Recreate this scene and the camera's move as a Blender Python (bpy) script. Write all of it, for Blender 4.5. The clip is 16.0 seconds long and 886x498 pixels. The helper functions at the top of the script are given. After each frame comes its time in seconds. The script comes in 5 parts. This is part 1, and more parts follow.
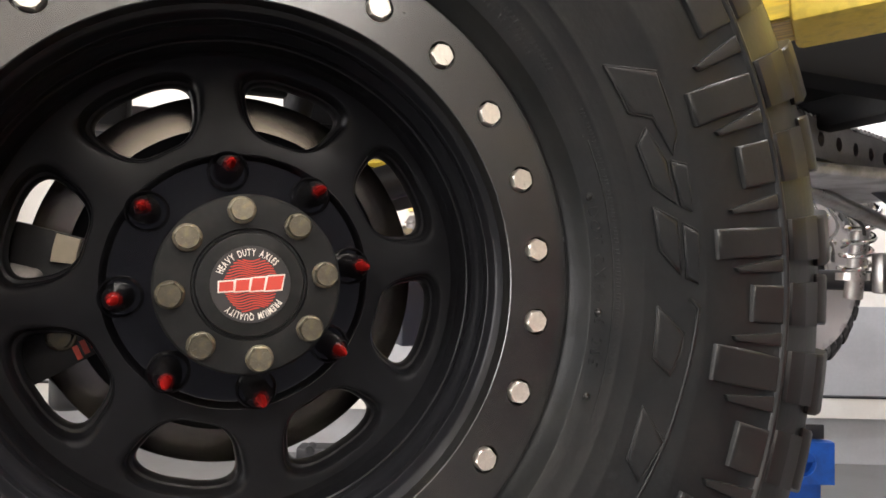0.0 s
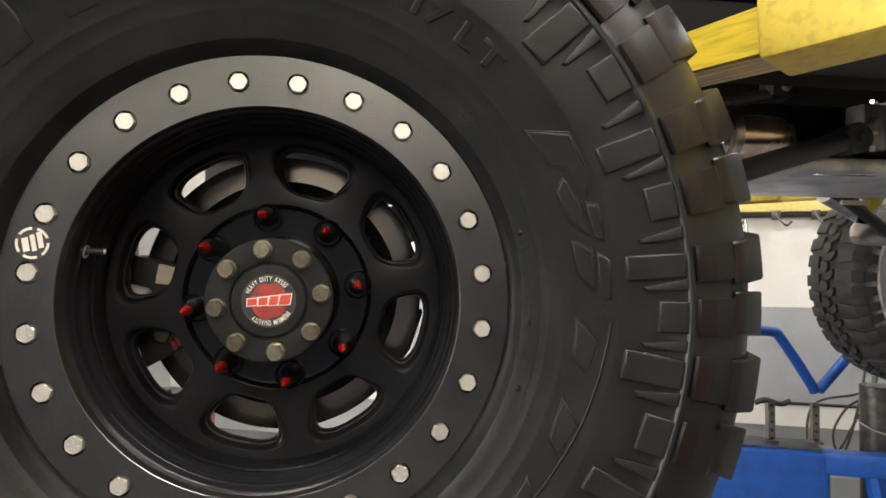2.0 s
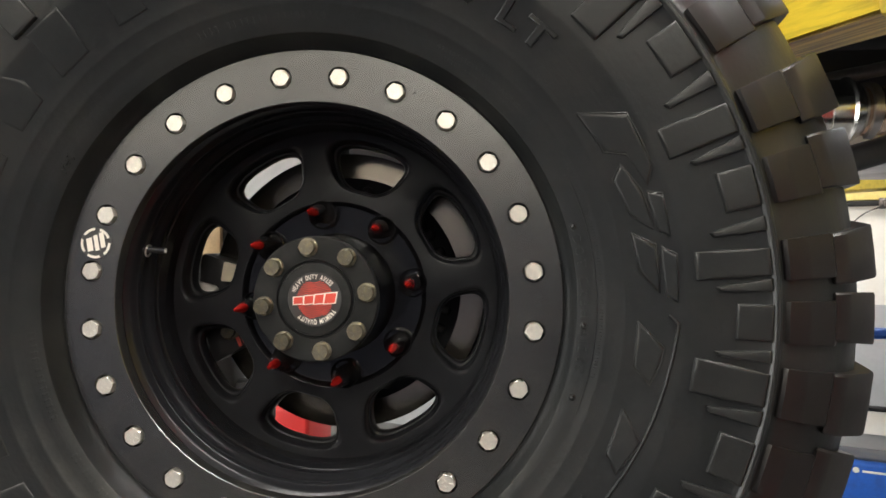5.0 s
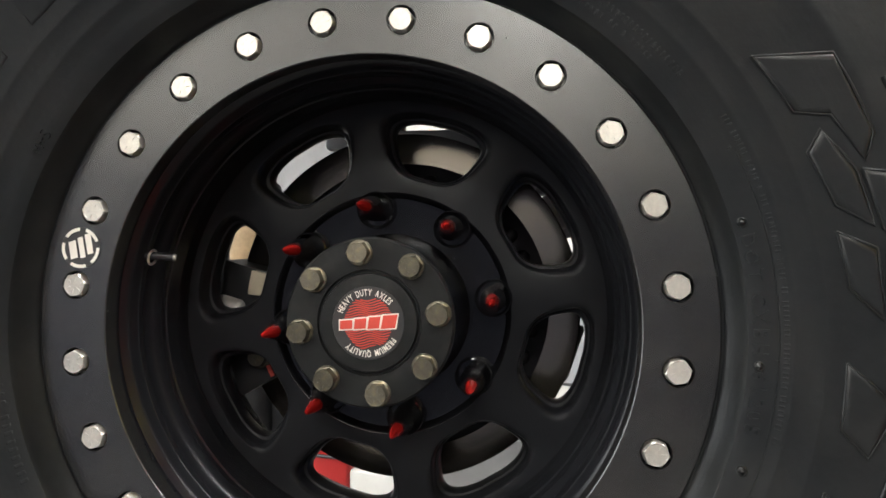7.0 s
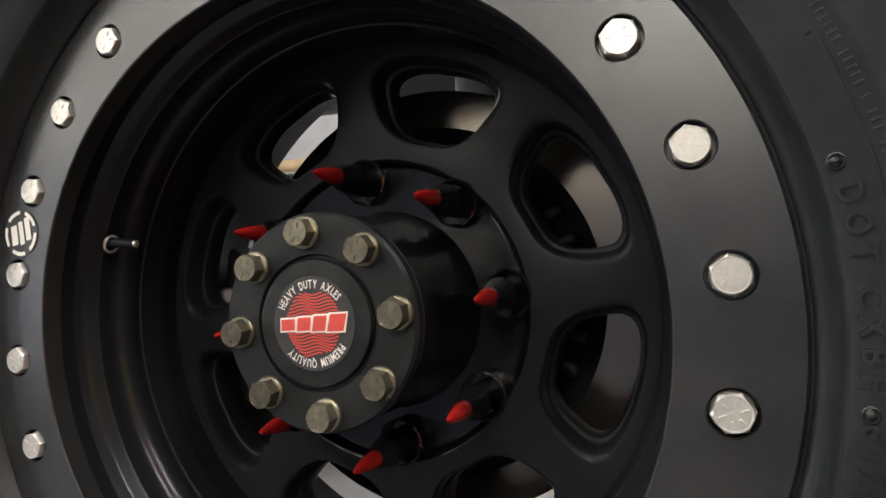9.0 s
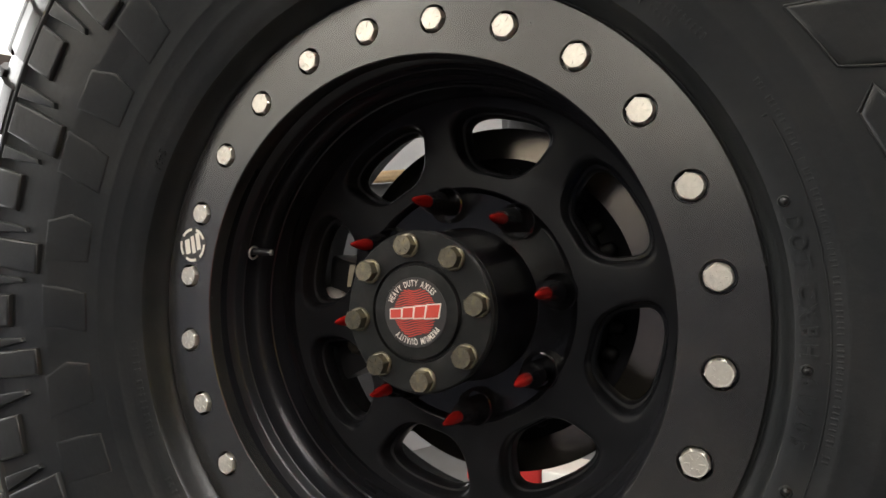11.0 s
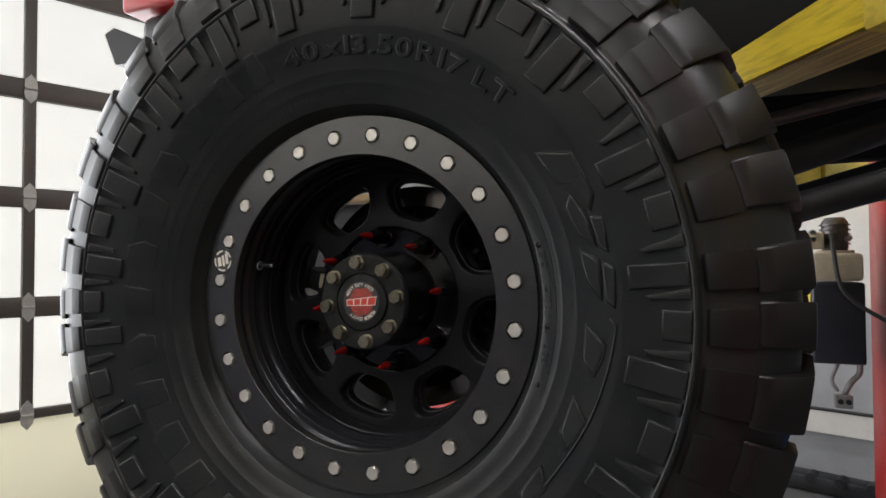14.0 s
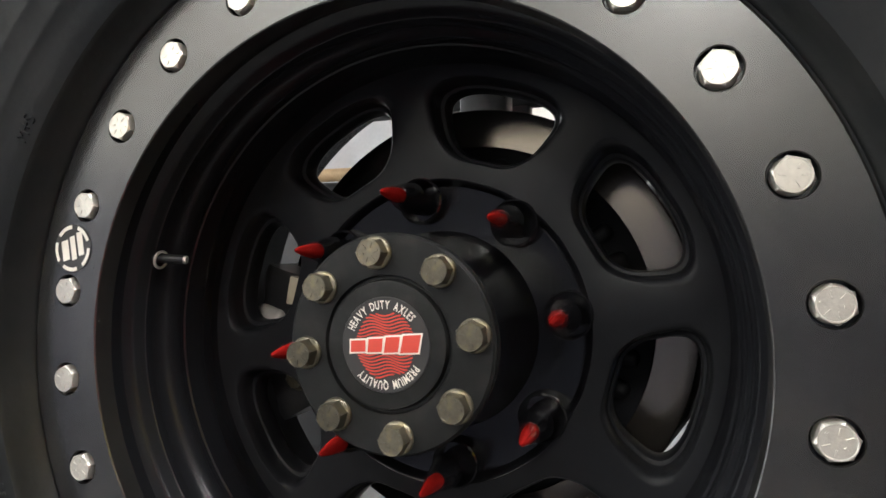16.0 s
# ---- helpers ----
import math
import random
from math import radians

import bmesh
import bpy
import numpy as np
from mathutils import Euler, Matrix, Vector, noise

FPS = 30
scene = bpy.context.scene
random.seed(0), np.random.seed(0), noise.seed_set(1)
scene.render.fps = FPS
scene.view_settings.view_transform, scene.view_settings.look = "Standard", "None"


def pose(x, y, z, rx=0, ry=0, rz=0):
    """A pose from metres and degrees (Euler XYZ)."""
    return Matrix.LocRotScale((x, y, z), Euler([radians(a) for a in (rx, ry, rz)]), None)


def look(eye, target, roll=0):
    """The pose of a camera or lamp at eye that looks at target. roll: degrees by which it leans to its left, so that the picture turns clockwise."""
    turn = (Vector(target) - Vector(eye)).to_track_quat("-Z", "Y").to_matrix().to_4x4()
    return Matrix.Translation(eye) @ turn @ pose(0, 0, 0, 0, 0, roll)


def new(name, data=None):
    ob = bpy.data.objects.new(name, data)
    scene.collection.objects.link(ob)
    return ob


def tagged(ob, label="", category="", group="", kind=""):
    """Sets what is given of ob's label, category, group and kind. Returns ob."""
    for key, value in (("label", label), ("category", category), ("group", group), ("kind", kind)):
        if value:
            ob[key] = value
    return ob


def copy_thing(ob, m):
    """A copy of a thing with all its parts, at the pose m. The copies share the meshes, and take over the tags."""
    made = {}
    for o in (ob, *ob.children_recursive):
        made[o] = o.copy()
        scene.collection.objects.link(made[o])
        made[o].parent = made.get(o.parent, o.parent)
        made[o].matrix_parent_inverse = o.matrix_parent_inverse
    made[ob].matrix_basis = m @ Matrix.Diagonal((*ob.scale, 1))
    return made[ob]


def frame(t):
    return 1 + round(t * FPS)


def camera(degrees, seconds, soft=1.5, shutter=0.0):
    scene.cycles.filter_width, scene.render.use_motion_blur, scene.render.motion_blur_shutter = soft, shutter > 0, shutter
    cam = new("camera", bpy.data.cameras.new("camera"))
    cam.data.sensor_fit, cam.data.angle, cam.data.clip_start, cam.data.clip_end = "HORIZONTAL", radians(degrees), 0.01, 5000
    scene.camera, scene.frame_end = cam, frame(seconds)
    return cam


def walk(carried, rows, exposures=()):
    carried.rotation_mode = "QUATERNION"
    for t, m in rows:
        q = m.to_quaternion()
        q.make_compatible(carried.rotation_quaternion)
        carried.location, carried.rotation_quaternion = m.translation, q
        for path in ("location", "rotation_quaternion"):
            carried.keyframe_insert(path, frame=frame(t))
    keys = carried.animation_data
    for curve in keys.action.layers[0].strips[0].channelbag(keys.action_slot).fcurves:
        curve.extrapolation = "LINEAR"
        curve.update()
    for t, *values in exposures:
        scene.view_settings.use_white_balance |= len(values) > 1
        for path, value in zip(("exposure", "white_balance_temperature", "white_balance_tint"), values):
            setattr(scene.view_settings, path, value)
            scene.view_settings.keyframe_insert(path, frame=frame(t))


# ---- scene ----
cam = camera(70.7, 16.0, soft=1.6)
PATH = [
    (0, (-0.034, -0.409, 1.216), (0.700, 1.451, 1.261), 0.8),
    (0.3, (-0.031, -0.469, 1.227), (0.630, 1.417, 1.253), 0.6),
    (0.5, (-0.027, -0.506, 1.233), (0.519, 1.418, 1.257), 0.5),
    (1, (-0.070, -0.599, 1.218), (0.384, 1.348, 1.265), 0.3),
    (1.5, (-0.036, -0.617, 1.228), (0.340, 1.347, 1.271), 0.3),
    (2, (0.076, -0.596, 1.238), (0.372, 1.381, 1.280), 0.3),
    (2.5, (0.157, -0.584, 1.233), (0.329, 1.408, 1.254), 0.2),
    (3, (0.170, -0.577, 1.235), (0.228, 1.422, 1.252), 0.1),
    (3.5, (0.157, -0.573, 1.238), (0.142, 1.427, 1.264), 0.1),
    (3.7, (0.153, -0.571, 1.236), (0.114, 1.429, 1.263), 0.1),
    (6, (0.143, -0.540, 1.243), (-0.004, 1.455, 1.267), -0.1),
    (6.5, (0.109, -0.466, 1.242), (-0.094, 1.524, 1.277), -0.1),
    (7, (0.098, -0.407, 1.246), (-0.112, 1.582, 1.272), -0.1),
    (7.5, (0.151, -0.322, 1.237), (-0.064, 1.666, 1.285), -0.2),
    (8, (0.214, -0.270, 1.234), (-0.157, 1.696, 1.239), -0.4),
    (8.5, (0.198, -0.260, 1.240), (-0.377, 1.656, 1.254), -0.7),
    (9, (0.189, -0.266, 1.236), (-0.543, 1.595, 1.256), -0.7),
    (9.5, (0.191, -0.275, 1.235), (-0.622, 1.553, 1.264), -0.6),
    (10, (0.201, -0.268, 1.236), (-0.665, 1.534, 1.269), -0.6),
    (10.2, (0.202, -0.271, 1.236), (-0.674, 1.526, 1.269), -0.7),
    (12.3, (0.314, -0.635, 1.243), (-0.499, 1.192, 1.292), -0.4),
    (12.5, (0.338, -0.652, 1.238), (-0.464, 1.179, 1.292), -0.4),
    (13, (0.381, -0.671, 1.242), (-0.405, 1.167, 1.296), -0.4),
    (13.5, (0.393, -0.676, 1.245), (-0.371, 1.172, 1.295), -0.5),
    (14, (0.389, -0.669, 1.245), (-0.357, 1.186, 1.298), -0.3),
    (14.5, (0.363, -0.616, 1.239), (-0.375, 1.242, 1.289), -0.4),
    (15, (0.244, -0.449, 1.229), (-0.483, 1.413, 1.289), -0.3),
    (15.5, (0.156, -0.348, 1.246), (-0.550, 1.522, 1.288), -0.3),
    (16, (0.141, -0.283, 1.242), (-0.527, 1.601, 1.297), -0.0),
]
EXPOSURES = [(0.0, -0.66, 6260, 15), (1.0, -0.78, 6170, 12), (2.0, -0.78, 6430, 10), (3.7, -0.73, 6350, 9), (6.0, -0.78, 6090, 9), (7.0, -0.83, 5950, 9), (8.0, -0.97, 6050, 10), (10.2, -0.77, 5900, 10),
             (11.2, -1.3, 6250, 10), (12.3, -1.38, 6250, 11), (13.0, -1.6, 6040, 11), (14.5, -1.87, 5850, 10), (15.0, -1.6, 5750, 7), (15.4, -1.1, 5800, 8), (16.0, -0.76, 5900, 9)]
walk(cam, [(t, look(eye, target, roll)) for t, eye, target, roll in PATH], EXPOSURES)

# ---------------------------------------------------------------- world and light
HUB_Z = 1.2
FLOOR_Z = -0.25
ROOM_TURN = -23.0            # the building stands turned against the steered wheel
ROOM = pose(0, 0, 0, 0, 0, ROOM_TURN)

world = bpy.data.worlds.new("world")
scene.world = world
world.use_nodes = True
sky = world.node_tree.nodes.new("ShaderNodeTexSky")
sky.sky_type, sky.sun_disc = "NISHITA", False
sky.sun_elevation, sky.sun_rotation = radians(40), radians(200)
world.node_tree.links.new(sky.outputs[0], world.node_tree.nodes["Background"].inputs[0])
world.node_tree.nodes["Background"].inputs[1].default_value = 0.1


def area_lamp(name, m, sx, sy, watts, colour):
    data = bpy.data.lights.new(name, "AREA")
    data.shape, data.size, data.size_y, data.energy, data.color = "RECTANGLE", sx, sy, watts, colour
    ob = new(name, data)
    ob.matrix_world = m
    return ob


WARM, WARMER, COOL = (1.0, 0.945, 0.87), (1.0, 0.93, 0.82), (0.93, 0.96, 1.0)
# assumed ceiling tubes, out of view, set to brighten wheel and walls, in the room's own axes (along the bay, across the
# bay)
TUBES = [(-0.9, -3.6, 145, WARMER), (2.1, -3.6, 215, WARMER), (1.35, -0.2, 110, WARM), (2.6, -0.2, 85, WARM), (-0.1, -1.3, 60, WARM), (3.1, 3.3, 140, COOL), (0.2, 3.0, 50, WARM), (-1.8, 3.0, 75, WARM)]
for ta, tb, watts, tint in TUBES:
    area_lamp("tube_lamp", ROOM @ pose(ta, tb, 3.72), 1.2, 0.14, watts, tint)
# daylight that falls in through the panes of the garage door
area_lamp("door_daylight", ROOM @ pose(-3.42, -1.05, 1.75, 0, -90, 0), 2.5, 5.8, 610, (1.0, 0.97, 0.92))


# ---------------------------------------------------------------- materials
def material(name, colour, rough=0.5, metal=0.0, vary=0.15, scale=8.0, fine=60.0, bump=0.1, spec=0.5, dirt=None, dirt_amount=0.0, rand=0.0, rough_vary=0.1, emit=0.0, stretch=None):
    """A surface with coarse and fine variation of colour, gloss and relief, in metres."""
    m = bpy.data.materials.new(name)
    m.use_nodes = True
    n, l = m.node_tree.nodes, m.node_tree.links
    b = n["Principled BSDF"]
    co = n.new("ShaderNodeTexCoord").outputs["Object"]
    if stretch:
        turn, sx, sy, sz = stretch
        mp = n.new("ShaderNodeMapping")
        mp.vector_type = "TEXTURE"
        mp.inputs["Rotation"].default_value = (0, 0, radians(turn))
        mp.inputs["Scale"].default_value = (1 / sx, 1 / sy, 1 / sz)
        l.new(co, mp.inputs["Vector"])
        co = mp.outputs[0]

    def noise_tex(s, detail=4.0):
        t = n.new("ShaderNodeTexNoise")
        t.inputs["Scale"].default_value, t.inputs["Detail"].default_value = s, detail
        l.new(co, t.inputs["Vector"])
        return t.outputs["Fac"]

    def math_node(op, a, c):
        t = n.new("ShaderNodeMath")
        t.operation = op
        for k, v in ((0, a), (1, c)):
            if isinstance(v, (int, float)):
                t.inputs[k].default_value = v
            else:
                l.new(v, t.inputs[k])
        return t.outputs[0]

    big, small = noise_tex(scale), noise_tex(fine, 6.0)
    both = math_node("ADD", math_node("MULTIPLY", big, 0.6), math_node("MULTIPLY", small, 0.4))
    ramp = n.new("ShaderNodeValToRGB")
    ramp.color_ramp.elements[0].position, ramp.color_ramp.elements[1].position = 0.3, 0.7
    lo, hi = [max(0.0, c * (1 - vary)) for c in colour], [min(1.0, c * (1 + vary)) for c in colour]
    ramp.color_ramp.elements[0].color, ramp.color_ramp.elements[1].color = (*lo, 1), (*hi, 1)
    l.new(both, ramp.inputs[0])
    out = ramp.outputs[0]
    if dirt:
        mask = n.new("ShaderNodeValToRGB")
        mask.color_ramp.elements[0].position, mask.color_ramp.elements[1].position = 0.52 - 0.15 * dirt_amount, 0.66
        l.new(noise_tex(scale * 2.3, 8.0), mask.inputs[0])
        mix = n.new("ShaderNodeMix")
        mix.data_type = "RGBA"
        l.new(math_node("MULTIPLY", mask.outputs[0], min(1.0, dirt_amount)), mix.inputs[0])
        l.new(out, mix.inputs[6])
        mix.inputs[7].default_value = (*dirt, 1)
        out = mix.outputs[2]
    if rand:
        info = n.new("ShaderNodeObjectInfo")
        hsv = n.new("ShaderNodeHueSaturation")
        l.new(math_node("ADD", math_node("MULTIPLY", info.outputs["Random"], 2 * rand), 1 - rand), hsv.inputs["Value"])
        l.new(out, hsv.inputs["Color"])
        out = hsv.outputs[0]
    l.new(out, b.inputs["Base Color"])
    l.new(math_node("ADD", math_node("MULTIPLY", both, 2 * rough_vary), rough - rough_vary), b.inputs["Roughness"])
    b.inputs["Metallic"].default_value = metal
    b.inputs["Specular IOR Level"].default_value = spec
    if bump:
        bp = n.new("ShaderNodeBump")
        bp.inputs["Strength"].default_value, bp.inputs["Distance"].default_value = bump, 0.002
        l.new(small, bp.inputs["Height"])
        l.new(bp.outputs[0], b.inputs["Normal"])
    if emit:
        l.new(out, b.inputs["Emission Color"])
        b.inputs["Emission Strength"].default_value = emit
    return m


RUBBER = material("tyre_rubber", (0.0076, 0.0083, 0.0085), 0.33, spec=0.36, dirt=(0.017, 0.0165, 0.0152), dirt_amount=0.6, vary=0.4, scale=7, fine=170, bump=0.1, rough_vary=0.08)


def add_mould_lines(m):
    """Fine rings round the axle, left in the rubber by the mould."""
    n, l = m.node_tree.nodes, m.node_tree.links
    bsdf = n["Principled BSDF"]
    sep, rad, wave, bp = n.new("ShaderNodeSeparateXYZ"), n.new("ShaderNodeCombineXYZ"), n.new("ShaderNodeTexNoise"), n.new("ShaderNodeBump")
    dist = n.new("ShaderNodeVectorMath")
    dist.operation = "LENGTH"
    l.new(n.new("ShaderNodeTexCoord").outputs["Object"], sep.inputs[0])
    l.new(sep.outputs[0], rad.inputs[0])
    l.new(sep.outputs[2], rad.inputs[2])
    l.new(rad.outputs[0], dist.inputs[0])
    wave.noise_dimensions = "1D"
    wave.inputs["Scale"].default_value, wave.inputs["Detail"].default_value = 260.0, 3.0
    l.new(dist.outputs["Value"], wave.inputs["W"])
    bp.inputs["Strength"].default_value, bp.inputs["Distance"].default_value = 0.05, 0.0012
    l.new(wave.outputs["Fac"], bp.inputs["Height"])
    l.new(bsdf.inputs["Normal"].links[0].from_socket, bp.inputs["Normal"])
    l.new(bp.outputs[0], bsdf.inputs["Normal"])


add_mould_lines(RUBBER)
# the brown tint puts warm reflected light into the tread's colour
TREAD_RUBBER = material("tread_rubber", (0.008, 0.0068, 0.0066), 0.38, spec=0.3, vary=0.3, scale=18, fine=160, bump=0.05, rand=0.1, rough_vary=0.04)
RING_BLACK = material("satin_black_ring", (0.014, 0.0137, 0.0134), 0.25, vary=0.25, scale=14, fine=120, bump=0.02, dirt=(0.03, 0.0275, 0.023), dirt_amount=0.4, spec=1.0, rough_vary=0.07)
WHEEL_BLACK = material("satin_black_wheel", (0.0125, 0.0126, 0.014), 0.34, spec=0.11, vary=0.2, scale=6, fine=60, bump=0.0, rough_vary=0.03)
BARREL_BLACK = material("gloss_black_barrel", (0.0095, 0.0097, 0.011), 0.22, spec=0.21, vary=0.2, scale=6, fine=60, bump=0.0, rough_vary=0.02)
WHEEL_GLOSS = material("gloss_black_hub_side", (0.006, 0.006, 0.007), 0.16, spec=0.4, vary=0.2, scale=12, fine=90, bump=0.0, rough_vary=0.03)
HUB_BLACK = material("hub_black", (0.0105, 0.0108, 0.0104), 0.42, spec=0.2, vary=0.25, scale=30, fine=320, bump=0.05, dirt=(0.05, 0.046, 0.04), dirt_amount=0.15)
ZINC = material("zinc_bolt", (0.66, 0.63, 0.56), 0.34, metal=0.75, vary=0.12, scale=60, fine=500, bump=0.08, rand=0.1)
OLD_STEEL = material("dull_steel_bolt", (0.15, 0.135, 0.1), 0.4, metal=0.85, vary=0.3, scale=80, fine=500, bump=0.1, rand=0.35, dirt=(0.3, 0.24, 0.1), dirt_amount=0.3)
LUG_BLACK = material("gloss_black_nut", (0.009, 0.009, 0.01), 0.12, vary=0.2, scale=40, fine=300, bump=0.02)
LUG_RED = material("red_anodised_tip", (0.26, 0.01, 0.008), 0.15, metal=0.1, vary=0.2, scale=90, fine=500, bump=0.02, rand=0.2)
STICKER = material("sticker_black", (0.028, 0.027, 0.026), 0.38, vary=0.1, scale=60, fine=500, bump=0.01)
PRINT_WHITE = material("print_white", (0.72, 0.68, 0.6), 0.5, vary=0.05, scale=60, fine=500, bump=0.0)
PRINT_RED = material("print_red", (0.48, 0.05, 0.03), 0.45, vary=0.1, scale=60, fine=500, bump=0.0)
ROTOR = material("brake_rotor_steel", (0.27, 0.24, 0.2), 0.2, metal=0.95, vary=0.04, scale=8, fine=60, bump=0.0, rough_vary=0.01)
CAST = material("cast_grey_metal", (0.22, 0.215, 0.2), 0.5, metal=0.5, vary=0.25, scale=25, fine=180, bump=0.3)
YELLOW = material("yellow_lift_paint", (0.76, 0.56, 0.03), 0.42, vary=0.12, scale=1.0, fine=4.0, bump=0.08, dirt=(0.06, 0.035, 0.012), dirt_amount=0.28, stretch=(-54.5, 9.0, 70.0, 70.0))
YELLOW_ROUGH = material("yellow_sleeve_paint", (0.78, 0.59, 0.08), 0.5, vary=0.07, scale=34, fine=140, bump=0.35, dirt=(0.2, 0.12, 0.03), dirt_amount=0.22)
SCRAPED = material("scraped_arm_underside", (0.8, 0.5, 0.13), 0.4, metal=0.1, vary=0.5, scale=1.0, fine=3.5, bump=0.25, dirt=(0.05, 0.025, 0.01), dirt_amount=0.65, stretch=(-54.5, 4.0, 90.0, 90.0))
RED_PAINT = material("red_paint", (0.42, 0.018, 0.015), 0.3, vary=0.1, scale=5, fine=120, bump=0.03)
FRAME_BLACK = material("chassis_black", (0.012, 0.012, 0.013), 0.5, spec=0.35, vary=0.35, scale=7, fine=70, bump=0.25, dirt=(0.03, 0.025, 0.021), dirt_amount=0.3)
STEEL = material("bare_steel", (0.42, 0.41, 0.4), 0.3, metal=0.9, vary=0.2, scale=12, fine=150, bump=0.1, dirt=(0.2, 0.15, 0.1), dirt_amount=0.3)
SKID = material("skid_plate_metal", (0.52, 0.52, 0.52), 0.42, metal=0.6, vary=0.25, scale=5, fine=80, bump=0.2, dirt=(0.09, 0.08, 0.07), dirt_amount=0.45)
CHROME = material("chrome", (0.7, 0.69, 0.67), 0.2, metal=1.0, vary=0.1, scale=20, fine=200, bump=0.05)
COPPER = material("heat_tinted_pipe", (0.72, 0.55, 0.44), 0.26, metal=0.95, vary=0.12, scale=6, fine=40, bump=0.0)
BLUE = material("blue_workshop_paint", (0.012, 0.085, 0.4), 0.35, vary=0.15, scale=8, fine=90, bump=0.1, dirt=(0.02, 0.04, 0.12), dirt_amount=0.4)
GREEN = material("green_paint", (0.17, 0.3, 0.15), 0.42, vary=0.2, scale=12, fine=120, bump=0.15, dirt=(0.1, 0.12, 0.07), dirt_amount=0.4)
BRACKET_IRON = material("worn_bracket_iron", (0.2, 0.185, 0.185), 0.36, metal=0.5, vary=0.35, scale=14, fine=120, bump=0.2)
GREY_IRON = material("grey_painted_iron", (0.12, 0.11, 0.105), 0.34, metal=0.6, vary=0.35, scale=14, fine=120, bump=0.2)
BLACK_PLASTIC = material("black_plastic", (0.014, 0.014, 0.016), 0.4, vary=0.2, scale=20, fine=200, bump=0.05)
TANK = material("dark_oil_tank", (0.018, 0.02, 0.03), 0.32, vary=0.2, scale=12, fine=200, bump=0.03)
TAN = material("tan_primer", (0.42, 0.29, 0.15), 0.5, vary=0.2, scale=15, fine=120, bump=0.1)
BEIGE = material("beige_cast_cap", (0.5, 0.43, 0.31), 0.5, vary=0.15, scale=15, fine=120, bump=0.1)
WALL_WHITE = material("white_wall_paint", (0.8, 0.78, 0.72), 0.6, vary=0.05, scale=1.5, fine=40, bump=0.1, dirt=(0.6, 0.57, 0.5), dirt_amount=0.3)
NEAR_WALL_DARK = material("dark_near_wall", (0.1, 0.105, 0.145), 0.5, vary=0.1, scale=1.5, fine=40, bump=0.1, dirt=(0.09, 0.088, 0.085), dirt_amount=0.35)
# darker copy of the chassis black, with the underbody's shade in its colour
SHADED_BLACK = material("shaded_chassis_black", (0.006, 0.006, 0.006), 0.8, vary=0.2, scale=10, fine=90, bump=0.1, spec=0.12)
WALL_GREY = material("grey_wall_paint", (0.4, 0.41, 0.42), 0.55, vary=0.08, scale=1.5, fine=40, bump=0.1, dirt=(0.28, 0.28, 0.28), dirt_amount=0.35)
FLOOR_MAT = material("sealed_concrete", (0.14, 0.138, 0.135), 0.4, vary=0.15, scale=1.2, fine=25, bump=0.15, dirt=(0.09, 0.085, 0.08), dirt_amount=0.4)
CEILING_MAT = material("white_ceiling", (0.7, 0.68, 0.64), 0.7, vary=0.06, scale=1.0, fine=20, bump=0.05)
DOOR_FRAME = material("brown_aluminium_door_frame", (0.1, 0.085, 0.075), 0.4, metal=0.3, vary=0.15, scale=6, fine=120, bump=0.05)
DOOR_PANEL = material("pale_door_panel", (0.79, 0.79, 0.775), 0.5, vary=0.06, scale=3, fine=60, bump=0.05)
_n, _l = DOOR_PANEL.node_tree.nodes, DOOR_PANEL.node_tree.links
_tl, _mx = _n.new("ShaderNodeBsdfTranslucent"), _n.new("ShaderNodeMixShader")
_tl.inputs[0].default_value = (0.92, 0.9, 0.8, 1)
_mx.inputs[0].default_value = 0.95
_l.new(_n["Principled BSDF"].outputs[0], _mx.inputs[1])
_l.new(_tl.outputs[0], _mx.inputs[2])
_l.new(_mx.outputs[0], _n["Material Output"].inputs[0])
HINGE = material("galvanised_hinge", (0.55, 0.54, 0.5), 0.4, metal=0.6, vary=0.15, scale=40, fine=200, bump=0.1)
DARK_IRON = material("dark_worn_iron", (0.07, 0.066, 0.066), 0.3, metal=0.5, vary=0.45, scale=16, fine=120, bump=0.2, dirt=(0.2, 0.17, 0.14), dirt_amount=0.3)
LIT_DUSTY_RUBBER = material("lit_dusty_tyre_rubber", (0.03, 0.029, 0.031), 0.5, spec=0.3, vary=0.3, scale=9, fine=120, bump=0.1)


